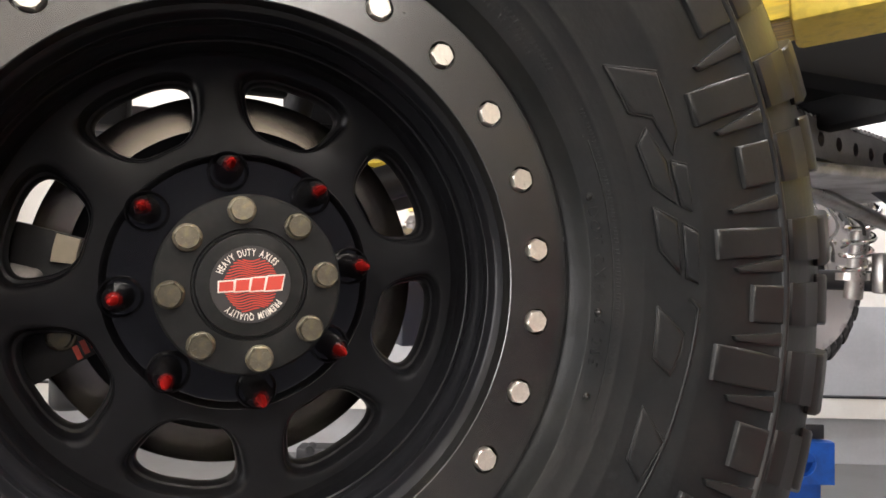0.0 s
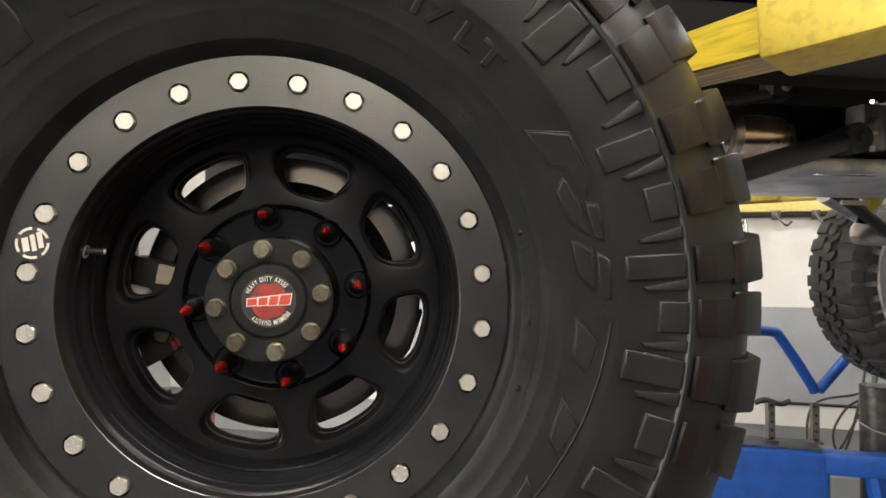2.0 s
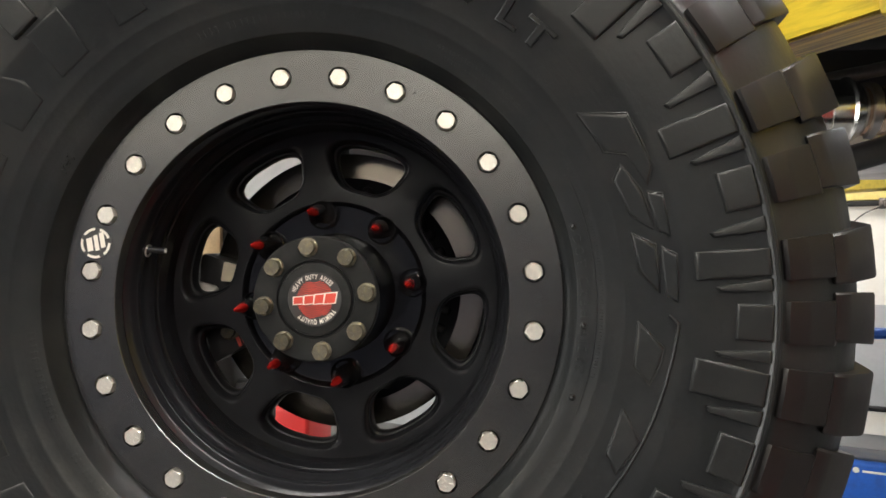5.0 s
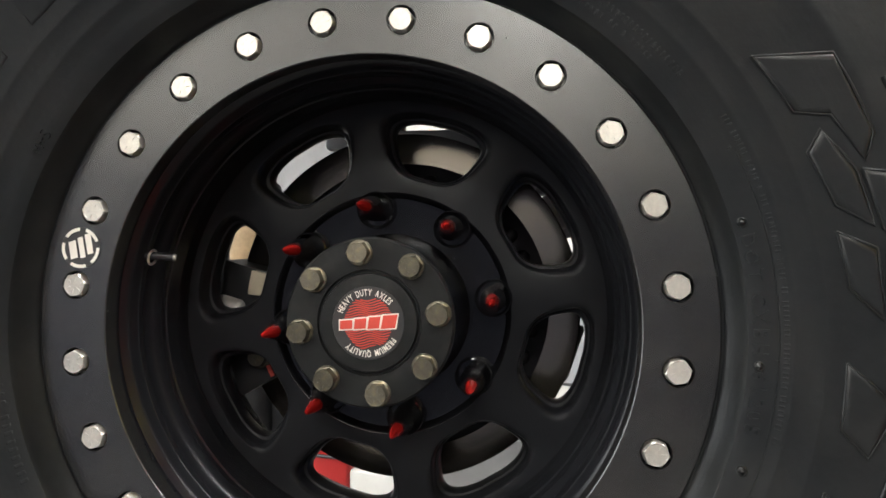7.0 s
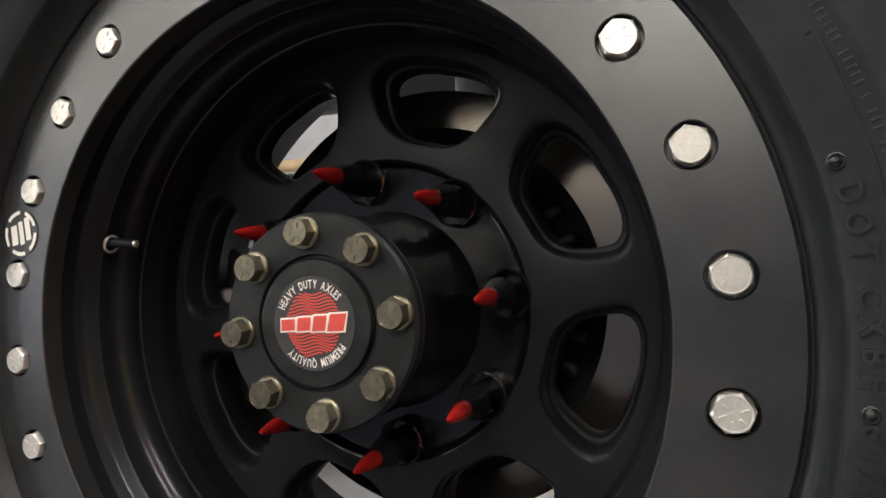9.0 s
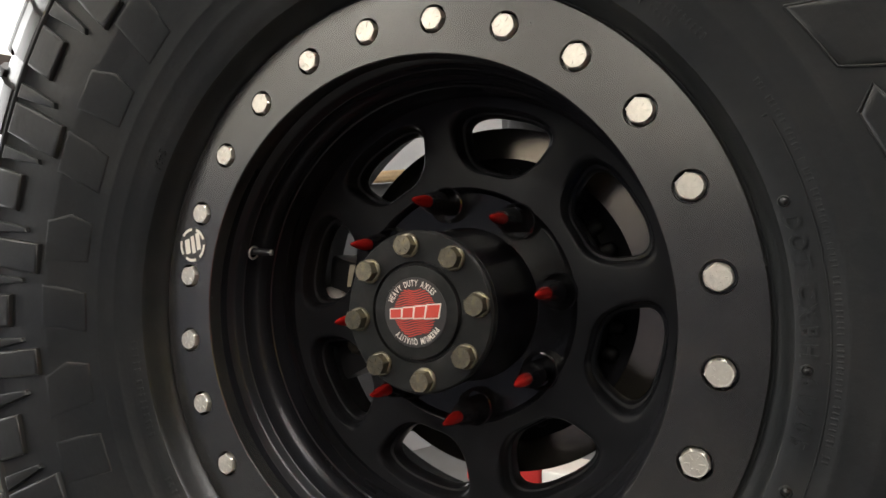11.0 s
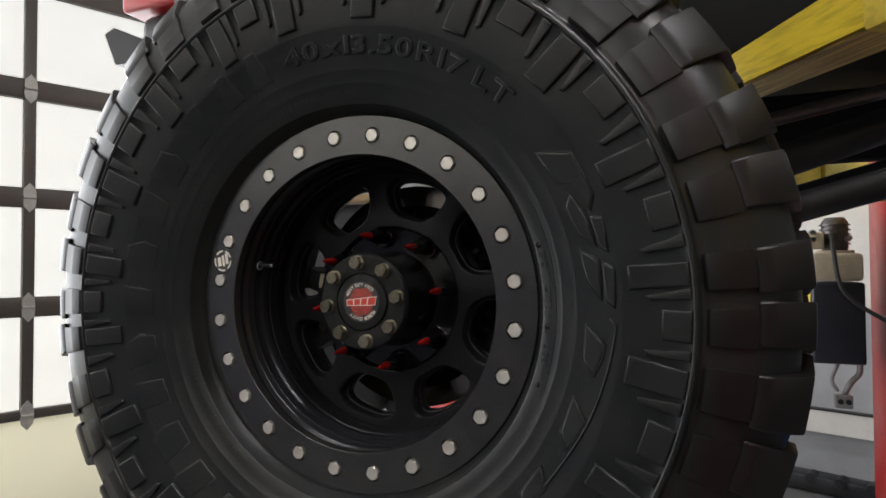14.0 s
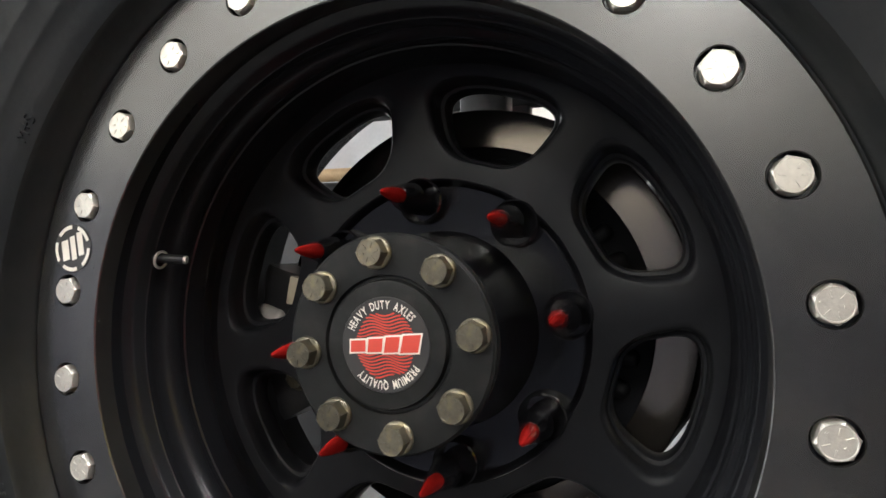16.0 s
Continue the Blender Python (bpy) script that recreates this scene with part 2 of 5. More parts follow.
def add_lit_sidewall_dust(m, inner, outer, dust):
    """Dry dust, paled to carry strong light, on the sidewall between two radii round the axle, with a ragged edge."""
    n, l = m.node_tree.nodes, m.node_tree.links
    bsdf = n["Principled BSDF"]
    co = n.new("ShaderNodeTexCoord").outputs["Object"]
    flat, size, cloud, add = n.new("ShaderNodeVectorMath"), n.new("ShaderNodeVectorMath"), n.new("ShaderNodeTexNoise"), n.new("ShaderNodeMath")
    flat.operation, size.operation, add.operation = "MULTIPLY", "LENGTH", "MULTIPLY_ADD"
    flat.inputs[1].default_value = (1, 0, 1)
    cloud.inputs["Scale"].default_value, cloud.inputs["Detail"].default_value = 22.0, 6.0
    ramp, mix = n.new("ShaderNodeValToRGB"), n.new("ShaderNodeMix")
    ramp.color_ramp.elements[0].position, ramp.color_ramp.elements[1].position = inner, outer
    ramp.color_ramp.elements[0].color, ramp.color_ramp.elements[1].color = (1, 1, 1, 1), (0, 0, 0, 1)
    mix.data_type = "RGBA"
    l.new(co, flat.inputs[0])
    l.new(flat.outputs[0], size.inputs[0])
    l.new(co, cloud.inputs["Vector"])
    add.inputs[1].default_value = 0.12
    l.new(cloud.outputs["Fac"], add.inputs[0])
    l.new(size.outputs["Value"], add.inputs[2])
    l.new(add.outputs[0], ramp.inputs[0])
    l.new(ramp.outputs[0], mix.inputs[0])
    l.new(bsdf.inputs["Base Color"].links[0].from_socket, mix.inputs[6])
    mix.inputs[7].default_value = (*dust, 1)
    l.new(mix.outputs[2], bsdf.inputs["Base Color"])


# the pale grey is dust plus the strong light on this sidewall, as colour
add_lit_sidewall_dust(LIT_DUSTY_RUBBER, 0.43, 0.5, (0.42, 0.4, 0.4))
PALE_YELLOW = material("pale_yellow_beam_paint", (0.82, 0.68, 0.22), 0.5, vary=0.08, scale=20, fine=120, bump=0.15, dirt=(0.45, 0.36, 0.16), dirt_amount=0.25)
DUSTY_TREAD = material("dusty_tread_rubber", (0.035, 0.034, 0.035), 0.5, spec=0.3, vary=0.3, scale=18, fine=160, bump=0.1)
PALE_STEEL = material("pale_zinc_steel", (0.42, 0.4, 0.37), 0.45, metal=0.4, vary=0.2, scale=25, fine=180, bump=0.1)
AIR_LINE = material("brown_grey_air_line", (0.085, 0.068, 0.052), 0.5, vary=0.2, scale=20, fine=200, bump=0.05)
CABINET_TOP = material("dull_cabinet_top", (0.035, 0.045, 0.07), 0.5, vary=0.3, scale=9, fine=90, bump=0.1, dirt=(0.1, 0.09, 0.08), dirt_amount=0.35)
HOSE = material("rubber_hose", (0.03, 0.03, 0.028), 0.5, vary=0.2, scale=20, fine=200, bump=0.05)
ORANGE = material("orange_red_paint", (0.7, 0.1, 0.03), 0.4, vary=0.15, scale=20, fine=120, bump=0.05)
YARD = material("pale_yard_concrete", (0.5, 0.48, 0.44), 0.7, vary=0.1, scale=1.0, fine=20, bump=0.1)
TUBE_LIGHT = material("lit_tube_cover", (0.9, 0.88, 0.82), 0.5, vary=0.02, bump=0.0, emit=6.0)
BACKDROP = material("bright_daylight", (1.0, 0.945, 0.84), 0.9, vary=0.03, scale=0.4, fine=2, bump=0.0, emit=2.45)
PANE = bpy.data.materials.new("window_pane")
PANE.use_nodes = True
_n, _l = PANE.node_tree.nodes, PANE.node_tree.links
_mix, _tr, _gl, _nz = _n.new("ShaderNodeMixShader"), _n.new("ShaderNodeBsdfTransparent"), _n.new("ShaderNodeBsdfGlossy"), _n.new("ShaderNodeTexNoise")
_nz.inputs["Scale"].default_value = 2.0
_gl.inputs["Roughness"].default_value = 0.05
_mix.inputs[0].default_value = 0.06
_l.new(_nz.outputs["Fac"], _gl.inputs["Roughness"])
_l.new(_tr.outputs[0], _mix.inputs[1])
_l.new(_gl.outputs[0], _mix.inputs[2])
_l.new(_mix.outputs[0], _n["Material Output"].inputs[0])


# ---------------------------------------------------------------- mesh helpers
def mesh_of(name, geo, mat, sharp=35.0, smooth=True):
    """geo: a bmesh, or a pair of vertices and faces."""
    me = bpy.data.meshes.new(name)
    if isinstance(geo, tuple):
        me.from_pydata([tuple(v) for v in geo[0]], [], geo[1])
        bm = bmesh.new()
        bm.from_mesh(me)
    else:
        bm = geo
    bmesh.ops.recalc_face_normals(bm, faces=bm.faces)
    bm.to_mesh(me)
    bm.free()
    me.materials.append(mat)
    me.polygons.foreach_set("use_smooth", [smooth] * len(me.polygons))
    if smooth:
        me.set_sharp_from_angle(angle=radians(sharp))
    me.update()
    return me


def part(name, geo, mat, parent, label="", m=None, sharp=35.0, smooth=True):
    """One mesh object under a thing or a part; geo may be a finished mesh, to be shared."""
    me = geo if isinstance(geo, bpy.types.Mesh) else mesh_of(name, geo, mat, sharp, smooth)
    ob = new(name, me)
    ob.parent = parent
    if m is not None:
        ob.matrix_basis = m
    if label:
        ob["label"] = label
    return ob


def thing(name, m, label, category, group="", kind=""):
    ob = new(name)
    ob.matrix_basis = m
    return tagged(ob, label, category, group, kind)


def solid(name, geo, mat, label, category, m=None, group="", kind="", sharp=35.0):
    ob = new(name, mesh_of(name, geo, mat, sharp))
    if m is not None:
        ob.matrix_basis = m
    return tagged(ob, label, category, group, kind)


def lathe(profile, segs=96, close=True, waves=None):
    """Turns (y, r) pairs round the y axis; close joins the last pair to the first."""
    vs, fs, n = [], [], len(profile)
    for k in range(segs):
        a = 2 * math.pi * k / segs
        for y, r in profile:
            vs.append((r * math.cos(a), y, r * math.sin(a)))
    for k in range(segs):
        k2 = (k + 1) % segs
        for i in range(n if close else n - 1):
            j = (i + 1) % n
            fs.append((k * n + i, k * n + j, k2 * n + j, k2 * n + i))
    return vs, fs


def box(sx, sy, sz, bevel=0.0, at=(0, 0, 0), segs=2):
    bm = bmesh.new()
    bmesh.ops.create_cube(bm, size=1.0, matrix=Matrix.Translation(at) @ Matrix.Diagonal((sx, sy, sz, 1)))
    if bevel:
        bmesh.ops.bevel(bm, geom=list(bm.edges), offset=bevel, segments=segs, profile=0.5, affect="EDGES")
    return bm


def merge(*geos):
    """Several vertex-and-face pairs as one."""
    vs, fs = [], []
    for v, f in geos:
        fs += [tuple(i + len(vs) for i in face) for face in f]
        vs += list(v)
    return vs, fs


def moved(geo, m):
    return [tuple(m @ Vector(v)) for v in geo[0]], geo[1]


def prism_tube(points, radius, segs=12, cap=True):
    """A round bar that follows points; radius may be a list."""
    pts = [Vector(p) for p in points]
    rad = radius if isinstance(radius, (list, tuple)) else [radius] * len(pts)
    vs, fs = [], []
    side = None
    for i, p in enumerate(pts):
        d = (pts[min(i + 1, len(pts) - 1)] - pts[max(i - 1, 0)]).normalized()
        if side is None:
            side = d.orthogonal().normalized()
        side = (side - d * side.dot(d)).normalized()
        up = d.cross(side)
        for k in range(segs):
            a = 2 * math.pi * k / segs
            vs.append(tuple(p + rad[i] * (math.cos(a) * side + math.sin(a) * up)))
    for i in range(len(pts) - 1):
        for k in range(segs):
            k2 = (k + 1) % segs
            fs.append((i * segs + k, i * segs + k2, (i + 1) * segs + k2, (i + 1) * segs + k))
    if cap:
        fs.append(tuple(range(segs))[::-1])
        fs.append(tuple((len(pts) - 1) * segs + k for k in range(segs)))
    return vs, fs


def curve_points(points, steps=8):
    """Catmull-Rom through the points."""
    p = [Vector(q) for q in points]
    p = [2 * p[0] - p[1], *p, 2 * p[-1] - p[-2]]
    out = []
    for i in range(1, len(p) - 2):
        for s in range(steps):
            t = s / steps
            out.append(0.5 * (2 * p[i] + (p[i + 1] - p[i - 1]) * t + (2 * p[i - 1] - 5 * p[i] + 4 * p[i + 1] - p[i + 2]) * t * t + (3 * p[i] - p[i - 1] - 3 * p[i + 1] + p[i + 2]) * t ** 3))
    out.append(p[-2])
    return out


def polar(r, deg, y):
    return (r * math.cos(radians(deg)), y, r * math.sin(radians(deg)))


def spin(deg):
    """A turn round the wheel's axle, counter-clockwise as seen from the street side."""
    return pose(0, 0, 0, 0, -deg, 0)


def face_block(poly, surf, h, inset=0.0015, depth=0.004):
    """A raised piece on the sidewall: corners (r, degrees) on the surface y = surf(r), raised by h, with a chamfered edge."""
    n = len(poly)
    cr, ca = sum(r for r, _ in poly) / n, sum(a for _, a in poly) / n

    def loop(gap, height):
        out = []
        for r, a in poly:
            dr, da = r - cr, (a - ca) * math.pi / 180 * r
            k = max(0.2, 1 - gap * 1.4 / (math.hypot(dr, da) or 1))
            rt, at = cr + dr * k, ca + (a - ca) * k
            out.append(polar(rt, at, surf(rt) - height))
        return out
    drop = min(0.6 * inset, 0.7 * h)
    vs = loop(inset * 1.6, h) + loop(inset * 1.1, h) + loop(inset * 0.55, h - 0.3 * drop) + loop(inset * 0.1, h - drop) + loop(0.0, -depth)
    fs = [tuple(range(n))]
    for i in range(n):
        j = (i + 1) % n
        for q in (0, n, 2 * n, 3 * n):
            fs.append((q + i, q + j, q + n + j, q + n + i))
    return vs, fs


def ridge(line, surf, width=0.0016, h=0.0012):
    """A thin raised line through (r, degrees) points of the sidewall."""
    pts = []
    for (r0, a0), (r1, a1) in zip(line, line[1:]):
        n = max(1, int(abs(a1 - a0) / 2.5))
        for s in range(n):
            t = s / n
            pts.append((r0 + (r1 - r0) * t, a0 + (a1 - a0) * t))
    pts.append(line[-1])
    p3 = [Vector(polar(r, a, surf(r) - h * 0.15)) for r, a in pts]
    return prism_tube(p3, width / 2, 6)


def swept_block(section, half, r_tilt=0.0, cham=0.25):
    """A section of (y, r) pairs swept over +-half degrees round the axle, with chamfered ends."""
    n = len(section)
    cy, cr = sum(y for y, _ in section) / n, sum(r for _, r in section) / n
    vs, fs = [], []
    stations = ((-half, 0.965), (-half + cham, 1.0), (0, 1.0), (half - cham, 1.0), (half, 0.965))
    for a, k in stations:  # ends lean in a little
        for y, r in section:
            vs.append(polar(cr + (r - cr) * k, a + (y - cy) * r_tilt, cy + (y - cy) * k))
    for s in range(len(stations) - 1):
        for i in range(n):
            j = (i + 1) % n
            fs.append((s * n + i, s * n + j, (s + 1) * n + j, (s + 1) * n + i))
    fs.append(tuple(range(n))[::-1])
    fs.append(tuple((len(stations) - 1) * n + i for i in range(n)))
    return vs, fs


def hex_head(radius, height, flange, flange_h=0.002):
    """A flanged hexagon bolt head along -y from y = 0, with a chamfered and slightly dished top."""
    vs, fs = [], []

    def ring(r, y, n=24, hexed=False):
        start = len(vs)
        for k in range(n):
            a = 2 * math.pi * k / n
            q = r
            if hexed:
                q = r * math.cos(math.pi / 6) / math.cos((a % (math.pi / 3)) - math.pi / 6)
            vs.append((q * math.cos(a), y, q * math.sin(a)))
        return start
    rings = [ring(flange, 0), ring(flange, -flange_h * 0.6), ring(flange * 0.93, -flange_h), ring(radius * 1.02, -flange_h - 0.0003, hexed=True),
             ring(radius, -height * 0.86, hexed=True), ring(radius * 0.86, -height), ring(radius * 0.8, -height), ring(radius * 0.78, -height + 0.0002)]
    for a, b in zip(rings, rings[1:]):
        for k in range(24):
            k2 = (k + 1) % 24
            fs.append((a + k, a + k2, b + k2, b + k))
    fs.append(tuple(rings[-1] + k for k in range(24)))
    marks = []
    for k in range(6):
        c, q = math.cos(k * math.pi / 3 + 0.2), math.sin(k * math.pi / 3 + 0.2)
        loop = [(u * c - v * q, u * q + v * c) for u, v in ((0.34 * radius, -0.05 * radius), (0.68 * radius, -0.05 * radius), (0.68 * radius, 0.05 * radius), (0.34 * radius, 0.05 * radius))]
        mv = [(x, -height + 0.0003, z) for x, z in loop] + [(x, -height - 0.00025, z) for x, z in loop]
        marks.append((mv, [(4, 5, 6, 7)] + [(i, (i + 1) % 4, 4 + (i + 1) % 4, 4 + i) for i in range(4)]))
    return merge((vs, fs), *marks)


def holed_sector(theta, half, r0, r1, hole, rings, back):
    """A sector of a plate round the axle with a hole through it. hole: points (u, v) in the sector's own square of +-1;
    rings: (scale, y) of the loops round the hole, from the face inwards; back: the y of the back face."""
    n = len(hole)
    square = [Vector((u, v)) / max(abs(u), abs(v)) for u, v in hole]
    for corner in ((1, 1), (-1, 1), (-1, -1), (1, -1)):
        k = min(range(n), key=lambda i: (square[i] - Vector(corner)).length)
        square[k] = Vector(corner)
    hu, hv = sum(u for u, _ in hole) / n, sum(v for _, v in hole) / n

    def place(u, v, y):
        return polar((r0 + r1) / 2 + v * (r1 - r0) / 2, theta + u * half, y)
    loops = [[place(s.x, s.y, rings[0][1]) for s in square]]
    loops += [[place(hu + (u - hu) * k, hv + (v - hv) * k, y) for u, v in hole] for k, y in rings]
    loops.append([place(s.x, s.y, back) for s in square])
    vs = [v for lp in loops for v in lp]
    fs = []
    for a in range(len(loops) - 1):
        for i in range(n):
            j = (i + 1) % n
            fs.append((a * n + i, a * n + j, (a + 1) * n + j, (a + 1) * n + i))
    return vs, fs


def text_geo(words, size, extrude=0.0, bold=0.0, rounded=0.0):
    """Letters of the built-in font as vertices and faces in x, y, middle of the line at the origin, with their width."""
    cu = bpy.data.curves.new("letters", "FONT")
    cu.offset = bold
    cu.bevel_depth, cu.bevel_resolution = rounded, 1
    cu.body, cu.size, cu.extrude, cu.align_x, cu.align_y, cu.resolution_u = words, size, extrude, "CENTER", "CENTER", 3
    ob = bpy.data.objects.new("letters", cu)
    scene.collection.objects.link(ob)
    bpy.context.view_layer.update()
    me = bpy.data.meshes.new_from_object(ob.evaluated_get(bpy.context.evaluated_depsgraph_get()))
    vs, fs = [tuple(v.co) for v in me.vertices], [tuple(p.vertices) for p in me.polygons]
    bpy.data.objects.remove(ob)
    bpy.data.meshes.remove(me)
    xs = [v[0] for v in vs] or [0]
    return vs, fs, max(xs) - min(xs)


def arc_text(words, size, r, start, surf, h, extrude=0.0, step=None, narrow=1.0, gap=0.1, bold=0.0, rounded=0.0):
    """Letters set clockwise on an arc, tops outward, from the angle start; surf(r) is the face that carries them. Returns geometry."""
    out, a = [], start
    for ch in words:
        if ch == " ":
            a -= math.degrees(size * 0.34 / r)
            continue
        vs, fs, w = text_geo(ch, size, extrude, bold, rounded)
        w *= narrow
        wide = (w + size * gap) if step is None else step
        a -= math.degrees(wide / r) / 2
        placed = []
        for x, y, z in vs:
            rr, aa = r + y, a - math.degrees(x * narrow / r)
            placed.append(polar(rr, aa, surf(rr) - h - z))
        out.append((placed, fs))
        a -= math.degrees(wide / r) / 2
    return merge(*out)


# ---------------------------------------------------------------- the setting
def room_box(name, a0, a1, b0, b1, z0, z1, mat, label, category):
    ob = solid(name, box(a1 - a0, b1 - b0, z1 - z0), mat, label, category, ROOM @ pose((a0 + a1) / 2, (b0 + b1) / 2, (z0 + z1) / 2), kind="structure")
    return ob


A0, A1, B0, B1, TOP = -3.5, 8.0, -4.2, 4.41, 3.8
solid("floor", box(A1 - A0 + 0.4, B1 - B0 + 0.4, 0.1), FLOOR_MAT, "sealed grey concrete workshop floor with dark stains", "floor", ROOM @ pose((A0 + A1) / 2, (B0 + B1) / 2, FLOOR_Z - 0.05), kind="structure")
solid("ceiling", box(A1 - A0 + 0.4, B1 - B0 + 0.4, 0.1), CEILING_MAT, "white painted workshop ceiling", "ceiling", ROOM @ pose((A0 + A1) / 2, (B0 + B1) / 2, TOP + 0.05), kind="structure")
solid("ground", box(60, 60, 0.1), YARD, "pale concrete yard outside the garage door", "ground", pose(0, 0, FLOOR_Z - 0.16), kind="structure")
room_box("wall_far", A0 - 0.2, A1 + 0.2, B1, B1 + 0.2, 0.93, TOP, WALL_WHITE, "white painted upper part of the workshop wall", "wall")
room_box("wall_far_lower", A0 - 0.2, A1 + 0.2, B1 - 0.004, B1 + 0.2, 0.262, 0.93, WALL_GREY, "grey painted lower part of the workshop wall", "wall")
room_box("wall_far_kerb", A0 - 0.2, A1 + 0.2, B1 - 0.05, B1 + 0.2, 0.1, 0.25, WALL_WHITE, "white painted ledge running along the wall", "ledge")
room_box("wall_far_foot", A0 - 0.2, A1 + 0.2, B1 - 0.002, B1 + 0.2, FLOOR_Z, 0.1, WALL_GREY, "grey blue foot of the workshop wall", "wall")
room_box("trim", A0, A1, B1 - 0.056, B1 - 0.004, 0.25, 0.262, BLACK_PLASTIC, "thin black strip on top of the white ledge", "trim")
# near wall out of view; its lower part is darkened to shape wheel reflections
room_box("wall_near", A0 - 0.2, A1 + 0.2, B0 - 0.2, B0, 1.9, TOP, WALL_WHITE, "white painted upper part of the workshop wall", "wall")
room_box("wall_near_lower", A0 - 0.2, A1 + 0.2, B0 - 0.2, B0 + 0.004, FLOOR_Z, 1.9, NEAR_WALL_DARK, "lower part of the unseen near wall, darkened for the wheel's reflections", "wall")
room_box("wall_end", A1, A1 + 0.2, B0, B1, FLOOR_Z, TOP, WALL_GREY, "grey painted end wall of the workshop", "wall")
# wall with the garage door's opening
DB0, DB1, DZ = -4.0, 1.9, 3.5
room_box("wall_door_side", A0 - 0.2, A0, DB1, B1, FLOOR_Z, TOP, WALL_GREY, "grey painted wall beside the garage door", "wall")
room_box("wall_door_near", A0 - 0.2, A0, B0, DB0, FLOOR_Z, TOP, WALL_WHITE, "white wall beside the garage door", "wall")
room_box("wall_door_head", A0 - 0.2, A0, DB0, DB1, DZ, TOP, WALL_WHITE, "white wall above the garage door", "wall")
backdrop = solid("backdrop", ([(-4.6, -14, -2), (-4.6, 18, -2), (-4.6, 18, 12), (-4.6, -14, 12)], [(0, 1, 2, 3)]), BACKDROP, "bright hazy daylight outside the door", "backdrop", ROOM, kind="structure")

# ---------------------------------------------------------------- sectional garage door with glazed panels
SEC, FIRST, STEP = 0.62, 0.402, 0.92
HINGE_B = 0.384               # across-bay place of the hinge column that stands in view
door = thing("door_1", ROOM @ pose(A0 - 0.06, 0, 0), "closed sectional garage door with brown frames and bright translucent panes", "garage door", kind="structure")
part("bottom_panel", box(0.02, DB1 - DB0, FIRST - 0.008 - FLOOR_Z, 0.004, (0, (DB0 + DB1) / 2, (FIRST - 0.008 + FLOOR_Z) / 2)), DOOR_PANEL, door, "pale solid bottom panel")
cols = [HINGE_B + STEP * k for k in range(-6, 4) if DB0 < HINGE_B + STEP * k < DB1]
levels = [FIRST + 0.015] + [FIRST + SEC * k for k in range(1, 6) if FIRST + SEC * k < DZ + 0.1]
edges = [DB0, *cols, DB1]
for z in levels:
    part("rail", box(0.05, DB1 - DB0, 0.115 if z > FIRST + 0.1 else 0.055, 0.006, (0, (DB0 + DB1) / 2, z)), DOOR_FRAME, door)
for b in cols:
    part("stile", box(0.052, 0.06, DZ - levels[0], 0.006, (0.002, b, (DZ + levels[0]) / 2)), DOOR_FRAME, door)
for z, z_up in zip(levels, levels[1:]):
    for b0, b1 in zip(edges, edges[1:]):
        pane = part("pane", box(0.008, b1 - b0 - 0.05, z_up - z - 0.06, 0, (-0.012, (b0 + b1) / 2, (z + z_up) / 2)), PANE, door)
        pane.visible_shadow = False


def hinge_geo():
    outline = [(0, 0.085), (0.03, 0.05), (0.034, 0.012), (0.026, 0), (0.034, -0.012), (0.03, -0.05), (0, -0.085), (-0.03, -0.05), (-0.034, -0.012), (-0.026, 0), (-0.034, 0.012), (-0.03, 0.05)]
    n = len(outline)
    vs = [(0.0, u, w) for u, w in outline] + [(0.006, u * 0.94, w * 0.96) for u, w in outline]
    fs = [tuple(range(n, 2 * n))] + [(i, (i + 1) % n, n + (i + 1) % n, n + i) for i in range(n)]
    barrel = prism_tube([(0.01, -0.03, 0), (0.01, 0.03, 0)], 0.008, 10)
    bolts = [moved(prism_tube([(0, 0, 0), (0.012, 0, 0)], 0.006, 6), Matrix.Translation((0, u, w))) for u, w in ((0, 0.05), (0, -0.05), (0.014, 0.028), (-0.014, -0.028))]
    return merge((vs, fs), barrel, *bolts)


hinge_mesh = mesh_of("hinge", hinge_geo(), HINGE)
for z in levels:
    for b in cols:
        part("hinge", hinge_mesh, HINGE, door, "galvanised leaf hinge", Matrix.Translation((0.03, b, z)))

# ---------------------------------------------------------------- the near wheel
wheel = thing("off_road_wheel", pose(0, 0, HUB_Z), "black beadlock truck wheel with a large mud-terrain tyre", "wheel", "wheels of the truck")
SIDE = [(0.212, 0.012), (0.2325, 0.004), (0.2342, 0.0), (0.2372, -0.0045), (0.2388, -0.0135), (0.2402, -0.0162), (0.243, -0.0178), (0.2495, -0.0204), (0.2535, -0.0216), (0.2618, -0.0249), (0.2626, -0.0254), (0.2645, -0.0259),
        (0.2765, -0.0293), (0.2772, -0.0297), (0.279, -0.0301), (0.289, -0.033), (0.305, -0.0382), (0.3215, -0.0434), (0.3225, -0.0438), (0.325, -0.0444), (0.34, -0.0475), (0.36, -0.0505), (0.374, -0.0524), (0.384, -0.0552)]


def side_y(r):
    return float(np.interp(r, [p[0] for p in SIDE], [p[1] for p in SIDE]))


